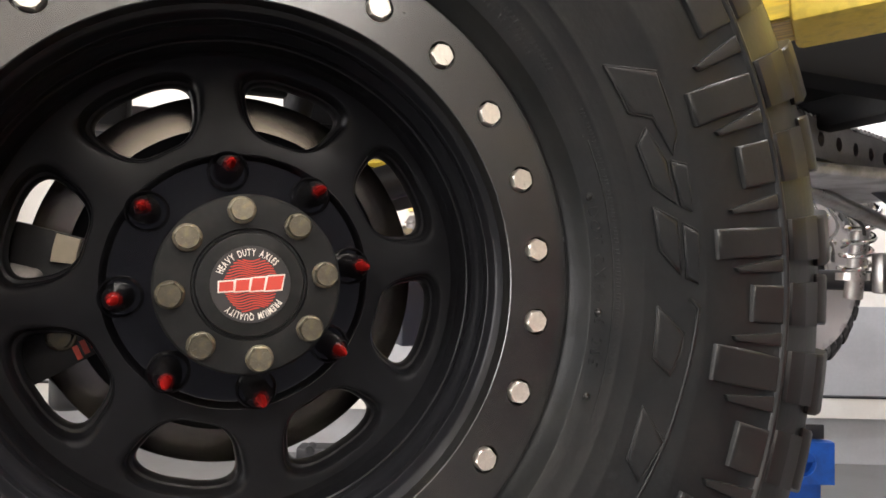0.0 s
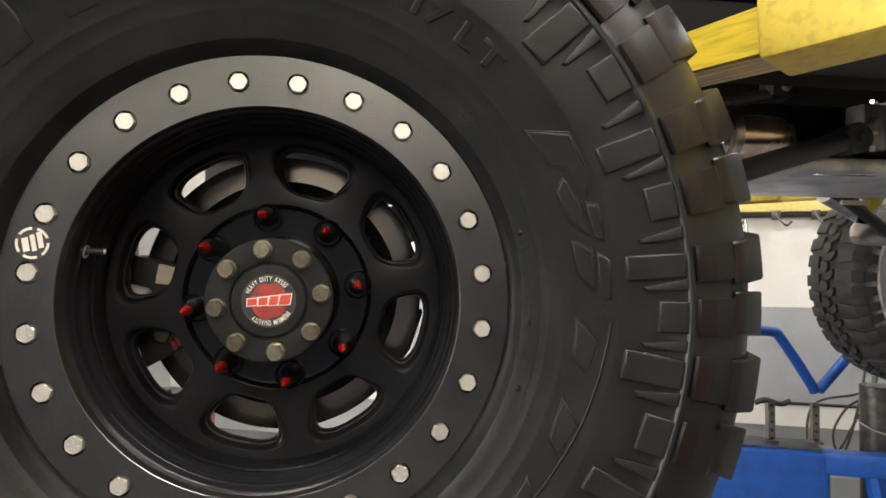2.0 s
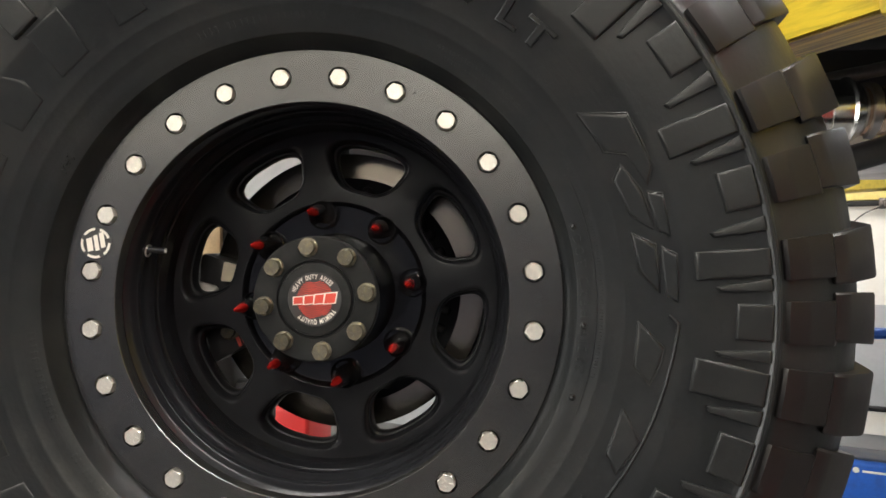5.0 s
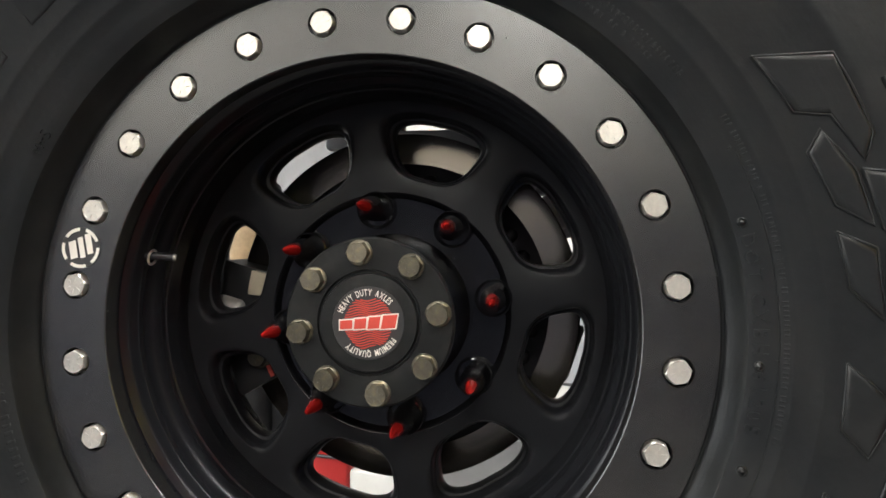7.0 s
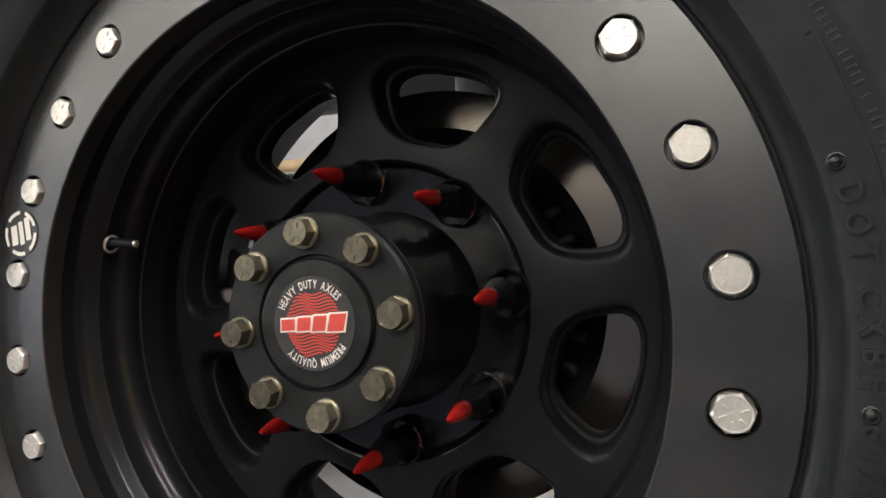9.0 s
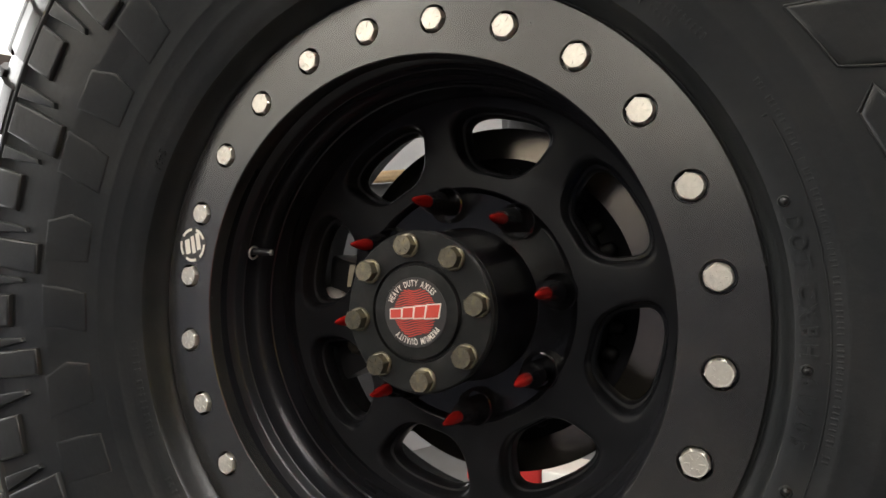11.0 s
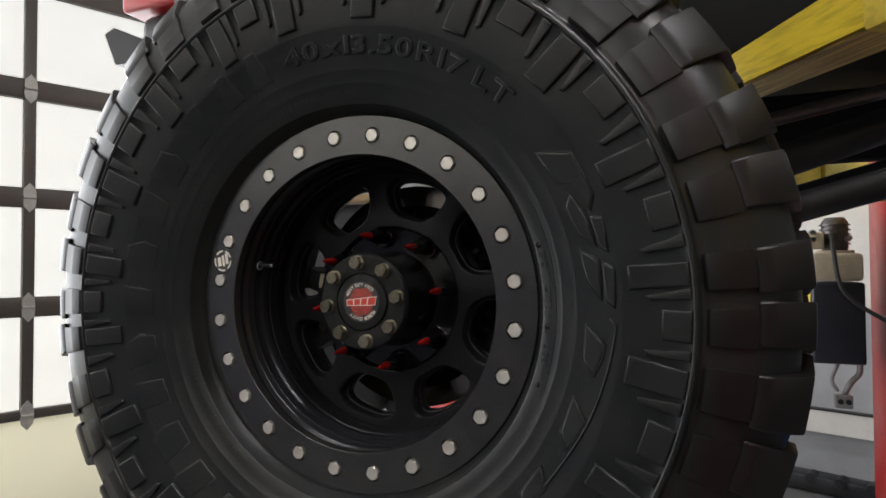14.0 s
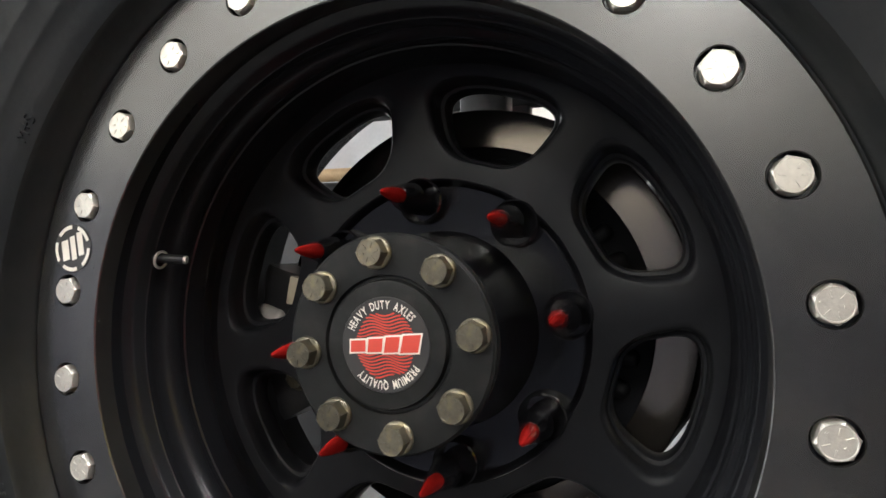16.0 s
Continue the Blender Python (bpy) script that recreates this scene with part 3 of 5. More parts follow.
MID = 0.1155
front = [(y, r) for r, y in SIDE]
shoulder = [(-0.0568, 0.3868), (-0.0582, 0.3876), (-0.0593, 0.3888), (-0.0596, 0.3908), (-0.058, 0.393), (-0.0535, 0.395), (-0.0515, 0.3975), (-0.0502, 0.404), (-0.0468, 0.424), (-0.0392, 0.4435), (-0.0335, 0.456), (-0.0185, 0.474), (-0.005, 0.4825), (0.02, 0.486), (0.075, 0.488)]
half_profile = front + shoulder
profile = half_profile + [(2 * MID - y, r) for y, r in reversed(half_profile)]
profile += [(2 * MID - 0.012, 0.206), (0.012, 0.206)]
tyre = part("tyre", lathe(profile, 192), RUBBER, wheel, "black rubber mud-terrain tyre", sharp=28)

# lugs of the shoulder and the sidewall: 20 pitches of unequal length, each with one long and one short lug
PITCHES = [20.25, 17.7, 15.2] + [18.75, 15.2, 17.7, 20.3] * 4
PITCHES.append(360.0 - sum(PITCHES))
side_surf = side_y
flip = Matrix.Translation((0, 2 * MID, 0)) @ Matrix.Diagonal((1, -1, 1, 1))


def tread_piece(poly, low, high):
    """A block of the running tread: corners (y, degrees), from radius low to high."""
    n = len(poly)
    cy, ca = sum(y for y, _ in poly) / n, sum(a for _, a in poly) / n
    top = [polar(high, ca + (a - ca) * 0.93, cy + (y - cy) * 0.94) for y, a in poly]
    mid = [polar(high - 0.002, a, y) for y, a in poly]
    bot = [polar(low, a, y) for y, a in poly]
    vs = top + mid + bot
    fs = [tuple(range(n))]
    for i in range(n):
        j = (i + 1) % n
        fs += [(i, j, n + j, n + i), (n + i, n + j, 2 * n + j, 2 * n + i)]
    return vs, fs


SH_SEC = [(-0.044, 0.396), (-0.0535, 0.3995), (-0.0555, 0.402), (-0.055, 0.4165), (-0.053, 0.4205), (-0.0455, 0.4425), (-0.0425, 0.4455), (-0.03, 0.447), (-0.03, 0.42)]
TR_SEC = [(-0.026, 0.44), (-0.043, 0.4435), (-0.0435, 0.447), (-0.0412, 0.4555), (-0.0395, 0.459), (-0.022, 0.4865), (-0.0165, 0.4922), (-0.003, 0.4948), (0.02, 0.4975), (0.066, 0.503), (0.0685, 0.5005), (0.0695, 0.472), (0.0, 0.45)]
TR_SEC_SHORT = [(-0.022, 0.44), (-0.042, 0.4435), (-0.0422, 0.447), (-0.0395, 0.4555), (-0.0378, 0.459), (-0.0185, 0.4865), (-0.0135, 0.492), (0.0, 0.4945), (0.026, 0.498), (0.058, 0.502), (0.0605, 0.4995), (0.062, 0.472), (0.0, 0.45)]


def lug_set(k):
    """The meshes of one pitch, k times as long as the usual one."""
    def scaled(poly):
        return [(r, a * k) for r, a in poly]
    return {
        "long": mesh_of("side_lug", face_block(scaled([(0.3315, 2.35), (0.358, 2.2), (0.3868, 1.7), (0.3868, -2.0), (0.358, -2.2), (0.3315, -2.1)]), side_surf, 0.0038, 0.0017), RUBBER, 46),
        "short": mesh_of("side_lug", face_block(scaled([(0.3605, 2.55), (0.387, 2.4), (0.387, -2.6), (0.3605, -2.6)]), side_surf, 0.0038, 0.0017), RUBBER, 46),
        "bar": mesh_of("side_bar", face_block(scaled([(0.3455, 0.0), (0.3868, 1.0), (0.3868, -0.75), (0.348, -0.65)]), side_surf, 0.0036, 0.0013), RUBBER, 46),
        "pad_long": mesh_of("shoulder_block", swept_block(SH_SEC, 2.65 * k), TREAD_RUBBER, 25),
        "pad_short": mesh_of("shoulder_block", swept_block([(y + 0.002, r) for y, r in SH_SEC], 2.7 * k), TREAD_RUBBER, 25),
        "tread_long": mesh_of("tread_block", swept_block(TR_SEC, 3.0 * k, 14), TREAD_RUBBER, 25),
        "tread_short": mesh_of("tread_block", swept_block(TR_SEC_SHORT, 2.95 * k, -10), TREAD_RUBBER, 25),
        "mid_a": mesh_of("centre_block", tread_piece([(0.078, -2.2 * k), (0.108, -3.2 * k), (0.122, -1.2 * k), (0.116, 1.6 * k), (0.09, 2.8 * k), (0.076, 1.4 * k)], 0.48, 0.5045), TREAD_RUBBER),
        "mid_b": mesh_of("centre_block", tread_piece([(0.115, -3.0 * k), (0.142, -1.8 * k), (0.155, 0.6 * k), (0.15, 2.6 * k), (0.122, 1.2 * k), (0.111, -0.6 * k)], 0.48, 0.5045), TREAD_RUBBER),
    }


SETS = {}
far_bits = []
at = 43.5
for pitch in PITCHES:
    size = round(max(0.88, min(1.12, pitch / 17.7)), 2)
    if size not in SETS:
        SETS[size] = lug_set(size)
    lugs = SETS[size]
    half_way = at - 0.482 * pitch
    part("side_lug", lugs["long"], RUBBER, tyre, m=spin(at))
    part("side_lug", lugs["short"], RUBBER, tyre, m=spin(half_way))
    part("side_bar", lugs["bar"], RUBBER, tyre, m=spin(at - 0.195 * pitch))
    part("side_bar", lugs["bar"], RUBBER, tyre, m=spin(at - 0.755 * pitch))
    part("shoulder_block", lugs["pad_long"], TREAD_RUBBER, tyre, m=spin(at - 0.15))
    part("shoulder_block", lugs["pad_short"], TREAD_RUBBER, tyre, m=spin(half_way))
    part("tread_block", lugs["tread_long"], TREAD_RUBBER, tyre, m=spin(at))
    part("tread_block", lugs["tread_short"], TREAD_RUBBER, tyre, m=spin(half_way + 0.2))
    part("centre_block", lugs["mid_a"], TREAD_RUBBER, tyre, m=spin(at - 0.1 * pitch))
    part("centre_block", lugs["mid_a"], TREAD_RUBBER, tyre, m=spin(at - 0.6 * pitch))
    part("centre_block", lugs["mid_b"], TREAD_RUBBER, tyre, m=spin(at - 0.32 * pitch))
    part("centre_block", lugs["mid_b"], TREAD_RUBBER, tyre, m=spin(at - 0.82 * pitch))
    for key, off in (("pad_long", 3.0), ("pad_short", 3.0 - 0.482 * pitch), ("tread_long", 3.0), ("tread_short", 3.2 - 0.482 * pitch)):
        far_bits.append(moved(([tuple(flip @ v.co) for v in lugs[key].vertices], [tuple(p.vertices) for p in lugs[key].polygons]), spin(at + off)))
    at -= pitch
# the inner half of the tread, joined: it is seen only edge-on
tagged(part("inner_tread", merge(*far_bits), TREAD_RUBBER, tyre, "inner shoulder lugs", sharp=25), kind="stuff")

# flag-like raised ornaments of the sidewall
ORN = {
    "a": [(0.2865, 34.2), (0.3185, 29.9), (0.3181, 21.0), (0.3102, 18.6), (0.3039, 24.3), (0.2889, 26.3)],
    "b": [(0.2869, 21.5), (0.2965, 23.4), (0.3052, 17.9), (0.3056, 11.9), (0.2908, 14.9)],
    "b2": [(0.3077, 17.9), (0.3182, 16.9), (0.3162, 10.4), (0.309, 11.4)],
    "c": [(0.2883, 12.0), (0.3045, 9.6), (0.3042, 1.9), (0.2894, 5.6)],
    "c2": [(0.3085, 9.0), (0.3189, 7.7), (0.317, 0.5), (0.3085, 1.4)],
    "d": [(0.2873, -2.8), (0.3089, -6.3), (0.3078, -9.0), (0.3023, -12.6), (0.2877, -10.4)],
    "e": [(0.2875, -17.6), (0.3094, -21.4), (0.3015, -27.7), (0.2881, -25.5)],
    "f": [(0.288, -33.5), (0.306, -36.5), (0.302, -43.0), (0.289, -41.0)],
}
for key, poly in ORN.items():
    part("ornament", face_block(poly, side_surf, 0.0019, 0.0022), RUBBER, tyre, sharp=50)
    part("ornament", ridge(poly + poly[:1], lambda r: side_y(r) - 0.0006, 0.0016), RUBBER, tyre, sharp=80)
part("ornament", ridge([(0.3111, -1.5), (0.3184, -2.7), (0.3155, -8.8), (0.3105, -20.8), (0.3055, -30.0), (0.302, -40)], side_surf, 0.003, 0.0012), RUBBER, tyre, sharp=80)
# size marking and smaller markings, raised in the rubber
part("size_marking", arc_text("40x13.50R17 LT", 0.0275, 0.303, 104.0, side_surf, 0.0, 0.001, narrow=1.62, gap=0.13, rounded=0.0008), RUBBER, tyre, "raised tyre size lettering", sharp=50)
part("dot_marking", arc_text("DOT", 0.0105, 0.2458, 14.3, side_surf, 0.0, 0.0011, step=0.0105, bold=0.00025), RUBBER, tyre, "small raised letters", sharp=30)
part("dot_marking", arc_text("CXBH", 0.0105, 0.2458, 5.9, side_surf, 0.0, 0.0011, step=0.0099, bold=0.00025), RUBBER, tyre, "small raised letters", sharp=30)
part("date_marking", arc_text("61205", 0.0105, 0.2465, -4.9, side_surf, 0.0, 0.0011, step=0.0079, bold=0.00025), RUBBER, tyre, "small raised figures", sharp=30)
part("season_marking", arc_text("M+S", 0.0095, 0.247, 152.0, side_surf, 0.0, 0.0008), RUBBER, tyre, "small raised letters", sharp=30)


def bars(r, start, end, step, size, h, fill=0.42):
    """Plain bars for small writing that cannot be read."""
    out, a = [], start
    rng = random.Random(int(start * 10) + 7)
    while a > end:
        w = step * fill * rng.uniform(0.7, 1.2)
        out.append(face_block([(r - size / 2, a), (r + size / 2, a), (r + size / 2, a - w), (r - size / 2, a - w)], side_surf, h, 0.0004, 0.002))
        a -= step * (1.0 if rng.random() > 0.15 else 1.9)
    return merge(*out)


for r, s, e, st, sz, hh in ((0.2535, 62, 38, 0.85, 0.004, 0.00025), (0.2475, 60, 42, 0.85, 0.003, 0.00025),
                            (0.2535, 112, 84, 1.3, 0.0055, 0.0003), (0.247, 205, 186, 1.3, 0.005, 0.0003), (0.247, 236, 214, 1.3, 0.005, 0.0003), (0.259, 30, -14, 0.62, 0.003, 0.00025)):
    tagged(part("small_writing", bars(r, s, e, st, sz, hh), RUBBER, tyre, "illegible moulded marks"), kind="stuff")
# big moulded word on the far flank, as plain raised blocks
for k in range(10):
    a = 243 - 11.8 * k
    lean = 1.2 if k % 2 else -0.8
    part("word_block", face_block([(0.288, a), (0.329, a - lean), (0.329, a - lean - 6.4), (0.308, a - 7.4), (0.288, a - 6.6)], side_surf, 0.0006, 0.002), RUBBER, tyre, sharp=60)
for a in (123.5, 114.5):
    part("word_block", face_block([(0.289, a), (0.331, a - 1.5), (0.331, a - 4.5), (0.289, a - 6)], side_surf, 0.0006, 0.002), RUBBER, tyre, sharp=60)
# mould seam and moulded dots
part("mould_seam", ridge([(0.2385, 25.8), (0.2545, 25.9)], side_surf, 0.0012, 0.001), RUBBER, tyre)
part("mould_seam", ridge([(0.2385, -3.4), (0.2555, -3.4)], side_surf, 0.0009, 0.0008), RUBBER, tyre)
part("mould_seam", ridge([(0.2555, 25), (0.2555, -22)], side_surf, 0.0008, 0.0006), RUBBER, tyre)
for r, a in ((0.2452, 15.7), (0.2457, -4.5), (0.248, -19.0)):
    part("mould_dot", moved(lathe([(0.001, 0.0), (0.001, 0.0031), (-0.0007, 0.0031), (-0.001, 0.0026), (-0.0002, 0.0022), (-0.0006, 0.0012), (-0.0012, 0.0006), (-0.0013, 0.0)], 20, False), Matrix.Translation(polar(r, a, side_y(r) - 0.0004))), RUBBER, tyre)

# beadlock ring with counterbored holes, and its bolts
BOLT_R, RING_IN, RING_OUT = 0.206, 0.183, 0.23
FACE = 0.002


def ring_hole(n=32):
    half_u = BOLT_R * radians(7.5)
    half_v = (RING_OUT - RING_IN) / 2
    off = (BOLT_R - (RING_OUT + RING_IN) / 2) / half_v
    return [(0.0099 * math.cos(2 * math.pi * k / n) / half_u, off + 0.0099 * math.sin(2 * math.pi * k / n) / half_v) for k in range(n)]


ring_parts = [holed_sector(7.5 + 15 * k, 7.5, RING_IN, RING_OUT, ring_hole(), [(1.03, FACE), (0.99, FACE + 0.0006), (0.98, FACE + 0.0075), (0.3, FACE + 0.0075)], FACE + 0.012) for k in range(24)]
rim_edges = [lathe([(FACE, RING_OUT), (FACE + 0.0012, RING_OUT + 0.0012), (FACE + 0.012, RING_OUT + 0.0014)], 192, False),
             lathe([(FACE, RING_IN), (FACE + 0.0007, RING_IN - 0.0006), (FACE + 0.012, RING_IN - 0.0008), (FACE + 0.012, RING_IN + 0.002)], 192, False)]
ring_bm = bmesh.new()
ring_me = bpy.data.meshes.new("ring_tmp")
ring_me.from_pydata(*[merge(*ring_parts, *rim_edges)[0], [], merge(*ring_parts, *rim_edges)[1]])
ring_bm.from_mesh(ring_me)
bmesh.ops.remove_doubles(ring_bm, verts=ring_bm.verts, dist=0.00005)
ring = part("beadlock_ring", ring_bm, RING_BLACK, wheel, "satin black bolted beadlock ring", smooth=False)
bolt_mesh = mesh_of("ring_bolt", hex_head(0.0085, 0.0068, 0.0084), ZINC, 25)
bolt_rng = random.Random(5)
for k in range(24):
    part("ring_bolt", bolt_mesh, ZINC, ring, "bright zinc flanged hexagon bolt" if k == 0 else "",
         Matrix.Translation(polar(BOLT_R, 7.5 + 15 * k, FACE + 0.0045)) @ spin(bolt_rng.uniform(0, 60)))
# round emblem of the wheel's maker, as plain shapes
emblem = part("emblem", lathe([(FACE - 0.0004, 0.0), (FACE - 0.0004, 0.0146), (FACE + 0.0004, 0.0146)], 40, False), STICKER, ring, "round black emblem with pale strokes", Matrix.Translation(polar(0.2072, 165.2, 0)))
strokes = []
for k in range(5):
    a0 = 20 + 72 * k
    vs, fs = [], []
    for s in range(9):
        a = radians(a0 + 52 * s / 8)
        for q in (0.0118, 0.0141):
            vs.append((q * math.cos(a), FACE - 0.0008, q * math.sin(a)))
    fs = [(2 * s, 2 * s + 1, 2 * s + 3, 2 * s + 2) for s in range(8)]
    strokes.append((vs, fs))
tilt = pose(0, 0, 0, 0, -15, 0)
for x0, x1, z0, z1 in ((-0.009, -0.0035, -0.006, 0.0062), (-0.0018, 0.0022, -0.0072, 0.0072), (0.004, 0.0085, -0.006, 0.0082)):
    strokes.append(moved(([(x0, FACE - 0.0008, z0), (x1, FACE - 0.0008, z0), (x1 + 0.0012, FACE - 0.0008, z1), (x0 + 0.0012, FACE - 0.0008, z1)], [(0, 1, 2, 3)]), tilt))
part("emblem_stroke", merge(*strokes), PRINT_WHITE, emblem, "pale printed strokes")

# wheel shell: barrel, spoked centre, lug seat
barrel_profile = [(0.0145, 0.1925), (0.0145, 0.1905), (0.0285, 0.1895), (0.0315, 0.1862), (0.034, 0.1838), (0.0405, 0.1832), (0.0415, 0.1822), (0.0465, 0.1819), (0.0475, 0.183), (0.053, 0.1822), (0.056, 0.1802), (0.059, 0.1774), (0.0655, 0.177), (0.0665, 0.1778), (0.0705, 0.1776), (0.0715, 0.1766), (0.078, 0.1762), (0.083, 0.1752), (0.089, 0.1748), (0.095, 0.1765),
                  (0.101, 0.1768), (0.1055, 0.175), (0.112, 0.1745), (0.14, 0.178), (0.155, 0.187), (0.198, 0.19), (0.212, 0.2), (0.214, 0.2125), (0.21, 0.2125), (0.195, 0.205), (0.02, 0.204)]
barrel = part("barrel", lathe(barrel_profile, 160), BARREL_BLACK, wheel, "satin black stepped rim barrel", sharp=40)


def window_hole(n=48):
    pts = []
    for k in range(n):
        a = 2 * math.pi * (k + 0.5) / n
        c, s = math.cos(a), math.sin(a)
        u = math.copysign(abs(c) ** (2 / 3.6), c)
        v = math.copysign(abs(s) ** (2 / 3.2), s)
        u *= 0.70 * (1 + 0.13 * v - 0.1 * v * v * (v < 0))
        pts.append((u, 0.04 + 0.70 * v))
    return pts


spokes = [holed_sector(30.3 + 45 * k, 22.5, 0.1, 0.1765, window_hole(), [(1.15, 0.1035), (1.07, 0.1042), (1.03, 0.1062), (1.005, 0.1105), (0.99, 0.117), (0.97, 0.1185), (0.915, 0.1192), (0.89, 0.1215), (0.88, 0.132), (0.9, 0.134)], 0.134) for k in range(8)]
spoke_geo = merge(*spokes)
sp_me = bpy.data.meshes.new("spoke_tmp")
sp_me.from_pydata(spoke_geo[0], [], spoke_geo[1])
sp_bm = bmesh.new()
sp_bm.from_mesh(sp_me)
bmesh.ops.remove_doubles(sp_bm, verts=sp_bm.verts, dist=0.00005)
centre = part("wheel_centre", sp_bm, WHEEL_BLACK, wheel, "satin black eight-spoke wheel centre", sharp=40)
part("lug_seat", lathe([(0.1035, 0.1012), (0.1037, 0.0997), (0.1047, 0.0982), (0.107, 0.0972), (0.1095, 0.0967), (0.111, 0.0955), (0.1115, 0.093), (0.1115, 0.06), (0.124, 0.06), (0.124, 0.1005)], 96), WHEEL_GLOSS, centre, "gloss black lug seat", sharp=40)
# splined lug nuts with red pointed tips
nut_mesh = mesh_of("lug_nut", lathe([(0.1115, 0.0), (0.1115, 0.0094), (0.089, 0.0094), (0.0878, 0.0101), (0.0858, 0.0101), (0.0845, 0.0094), (0.0785, 0.0091), (0.0755, 0.0085), (0.0695, 0.0065), (0.0672, 0.0059), (0.0672, 0.0)], 28, False), LUG_BLACK, 40)
tip_mesh = mesh_of("tip", lathe([(0.0674, 0.0), (0.0674, 0.0055), (0.066, 0.0057), (0.061, 0.0052), (0.052, 0.0036), (0.0435, 0.0014), (0.0418, 0.0)], 24, False), LUG_RED, 40)
for k in range(8):
    place = Matrix.Translation(polar(0.0862, 8.2 + 45 * k, 0))
    nut = part("lug_nut", nut_mesh, LUG_BLACK, wheel, "gloss black lug nut with a red pointed tip" if k == 0 else "", place)
    part("tip", tip_mesh, LUG_RED, nut, "red pointed tip")
    part("socket", lathe([(0.1025, 0.0136), (0.1018, 0.0144), (0.1025, 0.0154), (0.1115, 0.0156), (0.1115, 0.0134)], 28), LUG_BLACK, nut)
# hub with its flange cap
hub = part("hub", lathe([(0.0305, 0.06), (0.0303, 0.0602), (0.0295, 0.0592), (0.0285, 0.0604), (0.0225, 0.0604), (0.0205, 0.0588), (0.0202, 0.0375), (0.0225, 0.0368), (0.0225, 0.0352),
                         (0.0188, 0.0342), (0.0184, 0.032), (0.0184, 0.0)], 96, False), HUB_BLACK, wheel, "black locking hub cap on the axle end", Matrix.Translation((0, 0.0042, 0)), sharp=30)
part("hub_neck", lathe([(0.1115, 0.068), (0.105, 0.0645), (0.096, 0.0618), (0.088, 0.0608), (0.0305, 0.0602), (0.0305, 0.05)], 96, False), WHEEL_GLOSS, hub, "gloss black hub neck", sharp=30)
hub_bolt = mesh_of("hub_bolt", hex_head(0.0082, 0.0098, 0.0092, 0.0022), OLD_STEEL, 25)
for k in range(8):
    part("hub_bolt", hub_bolt, OLD_STEEL, hub, "dull brassy hexagon bolt" if k == 0 else "", Matrix.Translation(polar(0.0497, 7.6 + 45 * k, 0.0204)) @ spin(bolt_rng.uniform(0, 60)))
sticker = part("sticker", lathe([(0.0179, 0.0), (0.0179, 0.0254), (0.0184, 0.0257)], 64, False), STICKER, hub, "round black sticker with white words and a red disc")
# red disc with fine wavy dark lines, drawn as thin strips
lines = []
for k in range(21):
    z = -0.0165 + 0.033 * k / 20
    if abs(z) < 0.0172:
        wmax = math.sqrt(max(0.0, 0.0174 ** 2 - z * z))
        vs, fs = [], []
        for s in range(17):
            x = -wmax + 2 * wmax * s / 16
            dz = 0.0011 * math.sin(x * 330 + k * 0.25)
            vs += [(x, 0.0176, z + dz - 0.00043), (x, 0.0176, z + dz + 0.00043)]
        fs = [(2 * s, 2 * s + 2, 2 * s + 3, 2 * s + 1) for s in range(16)]
        lines.append((vs, fs))
tagged(part("red_disc", merge(*lines), PRINT_RED, sticker, "red wavy lines"), kind="stuff")
flat = lambda r: 0.0175
part("printed_line", arc_text("HEAVY DUTY AXLES", 0.0063, 0.0212, 160.0, flat, 0.0, narrow=0.6, gap=0.09, bold=0.00012), PRINT_WHITE, sticker, "white printed lettering")
part("printed_line", arc_text("PREMIUM QUALITY", 0.0063, 0.0212, -30.0, flat, 0.0, narrow=0.6, gap=0.09, bold=0.00012), PRINT_WHITE, sticker, "white printed lettering")
# the brand across it, as four slanted plain shapes with a pale edge
pale, red = [], []
for k, (x0, x1) in enumerate(((-0.0202, -0.0108), (-0.0102, -0.0012), (-0.0006, 0.0082), (0.0088, 0.0196))):
    for out, grow, y in ((pale, 0.0006, 0.0172), (red, -0.0003, 0.0169)):
        tall, lean = 0.0034 + 0.0005 * k, 0.0006 * k
        c = [(x0 - grow, -tall - grow), (x1 + grow, -tall - grow), (x1 + grow + lean, tall + grow), (x0 - grow + lean, tall + grow)]
        out.append(([(x, y, z + 0.075 * x) for x, z in c], [(0, 1, 2, 3)]))
part("mark", merge(*pale), PRINT_WHITE, sticker, "pale outline of the mark")
part("mark", merge(*red), PRINT_RED, sticker, "red blocks of the mark")
# valve stem
va = 165.0
part("valve_stem", merge(prism_tube([polar(0.186, va, 0.043), polar(0.176, va - 0.5, 0.046), polar(0.166, va - 1.2, 0.05)], [0.0036, 0.003, 0.0028], 14)), BLACK_PLASTIC, wheel, "short black valve stem")
part("valve_ring", prism_tube([Vector(polar(0.1785, va, 0.0435)) + 0.0054 * Vector((0.2 * math.cos(q), math.sin(q), math.cos(q))) for q in np.linspace(0, 2 * math.pi, 20)], 0.0009, 8), ZINC, wheel, "bright collar of the valve")
part("valve_cap", prism_tube([polar(0.1662, va - 1.2, 0.05), polar(0.1642, va - 1.3, 0.0508)], 0.0026, 14), ZINC, wheel, "bright valve end")
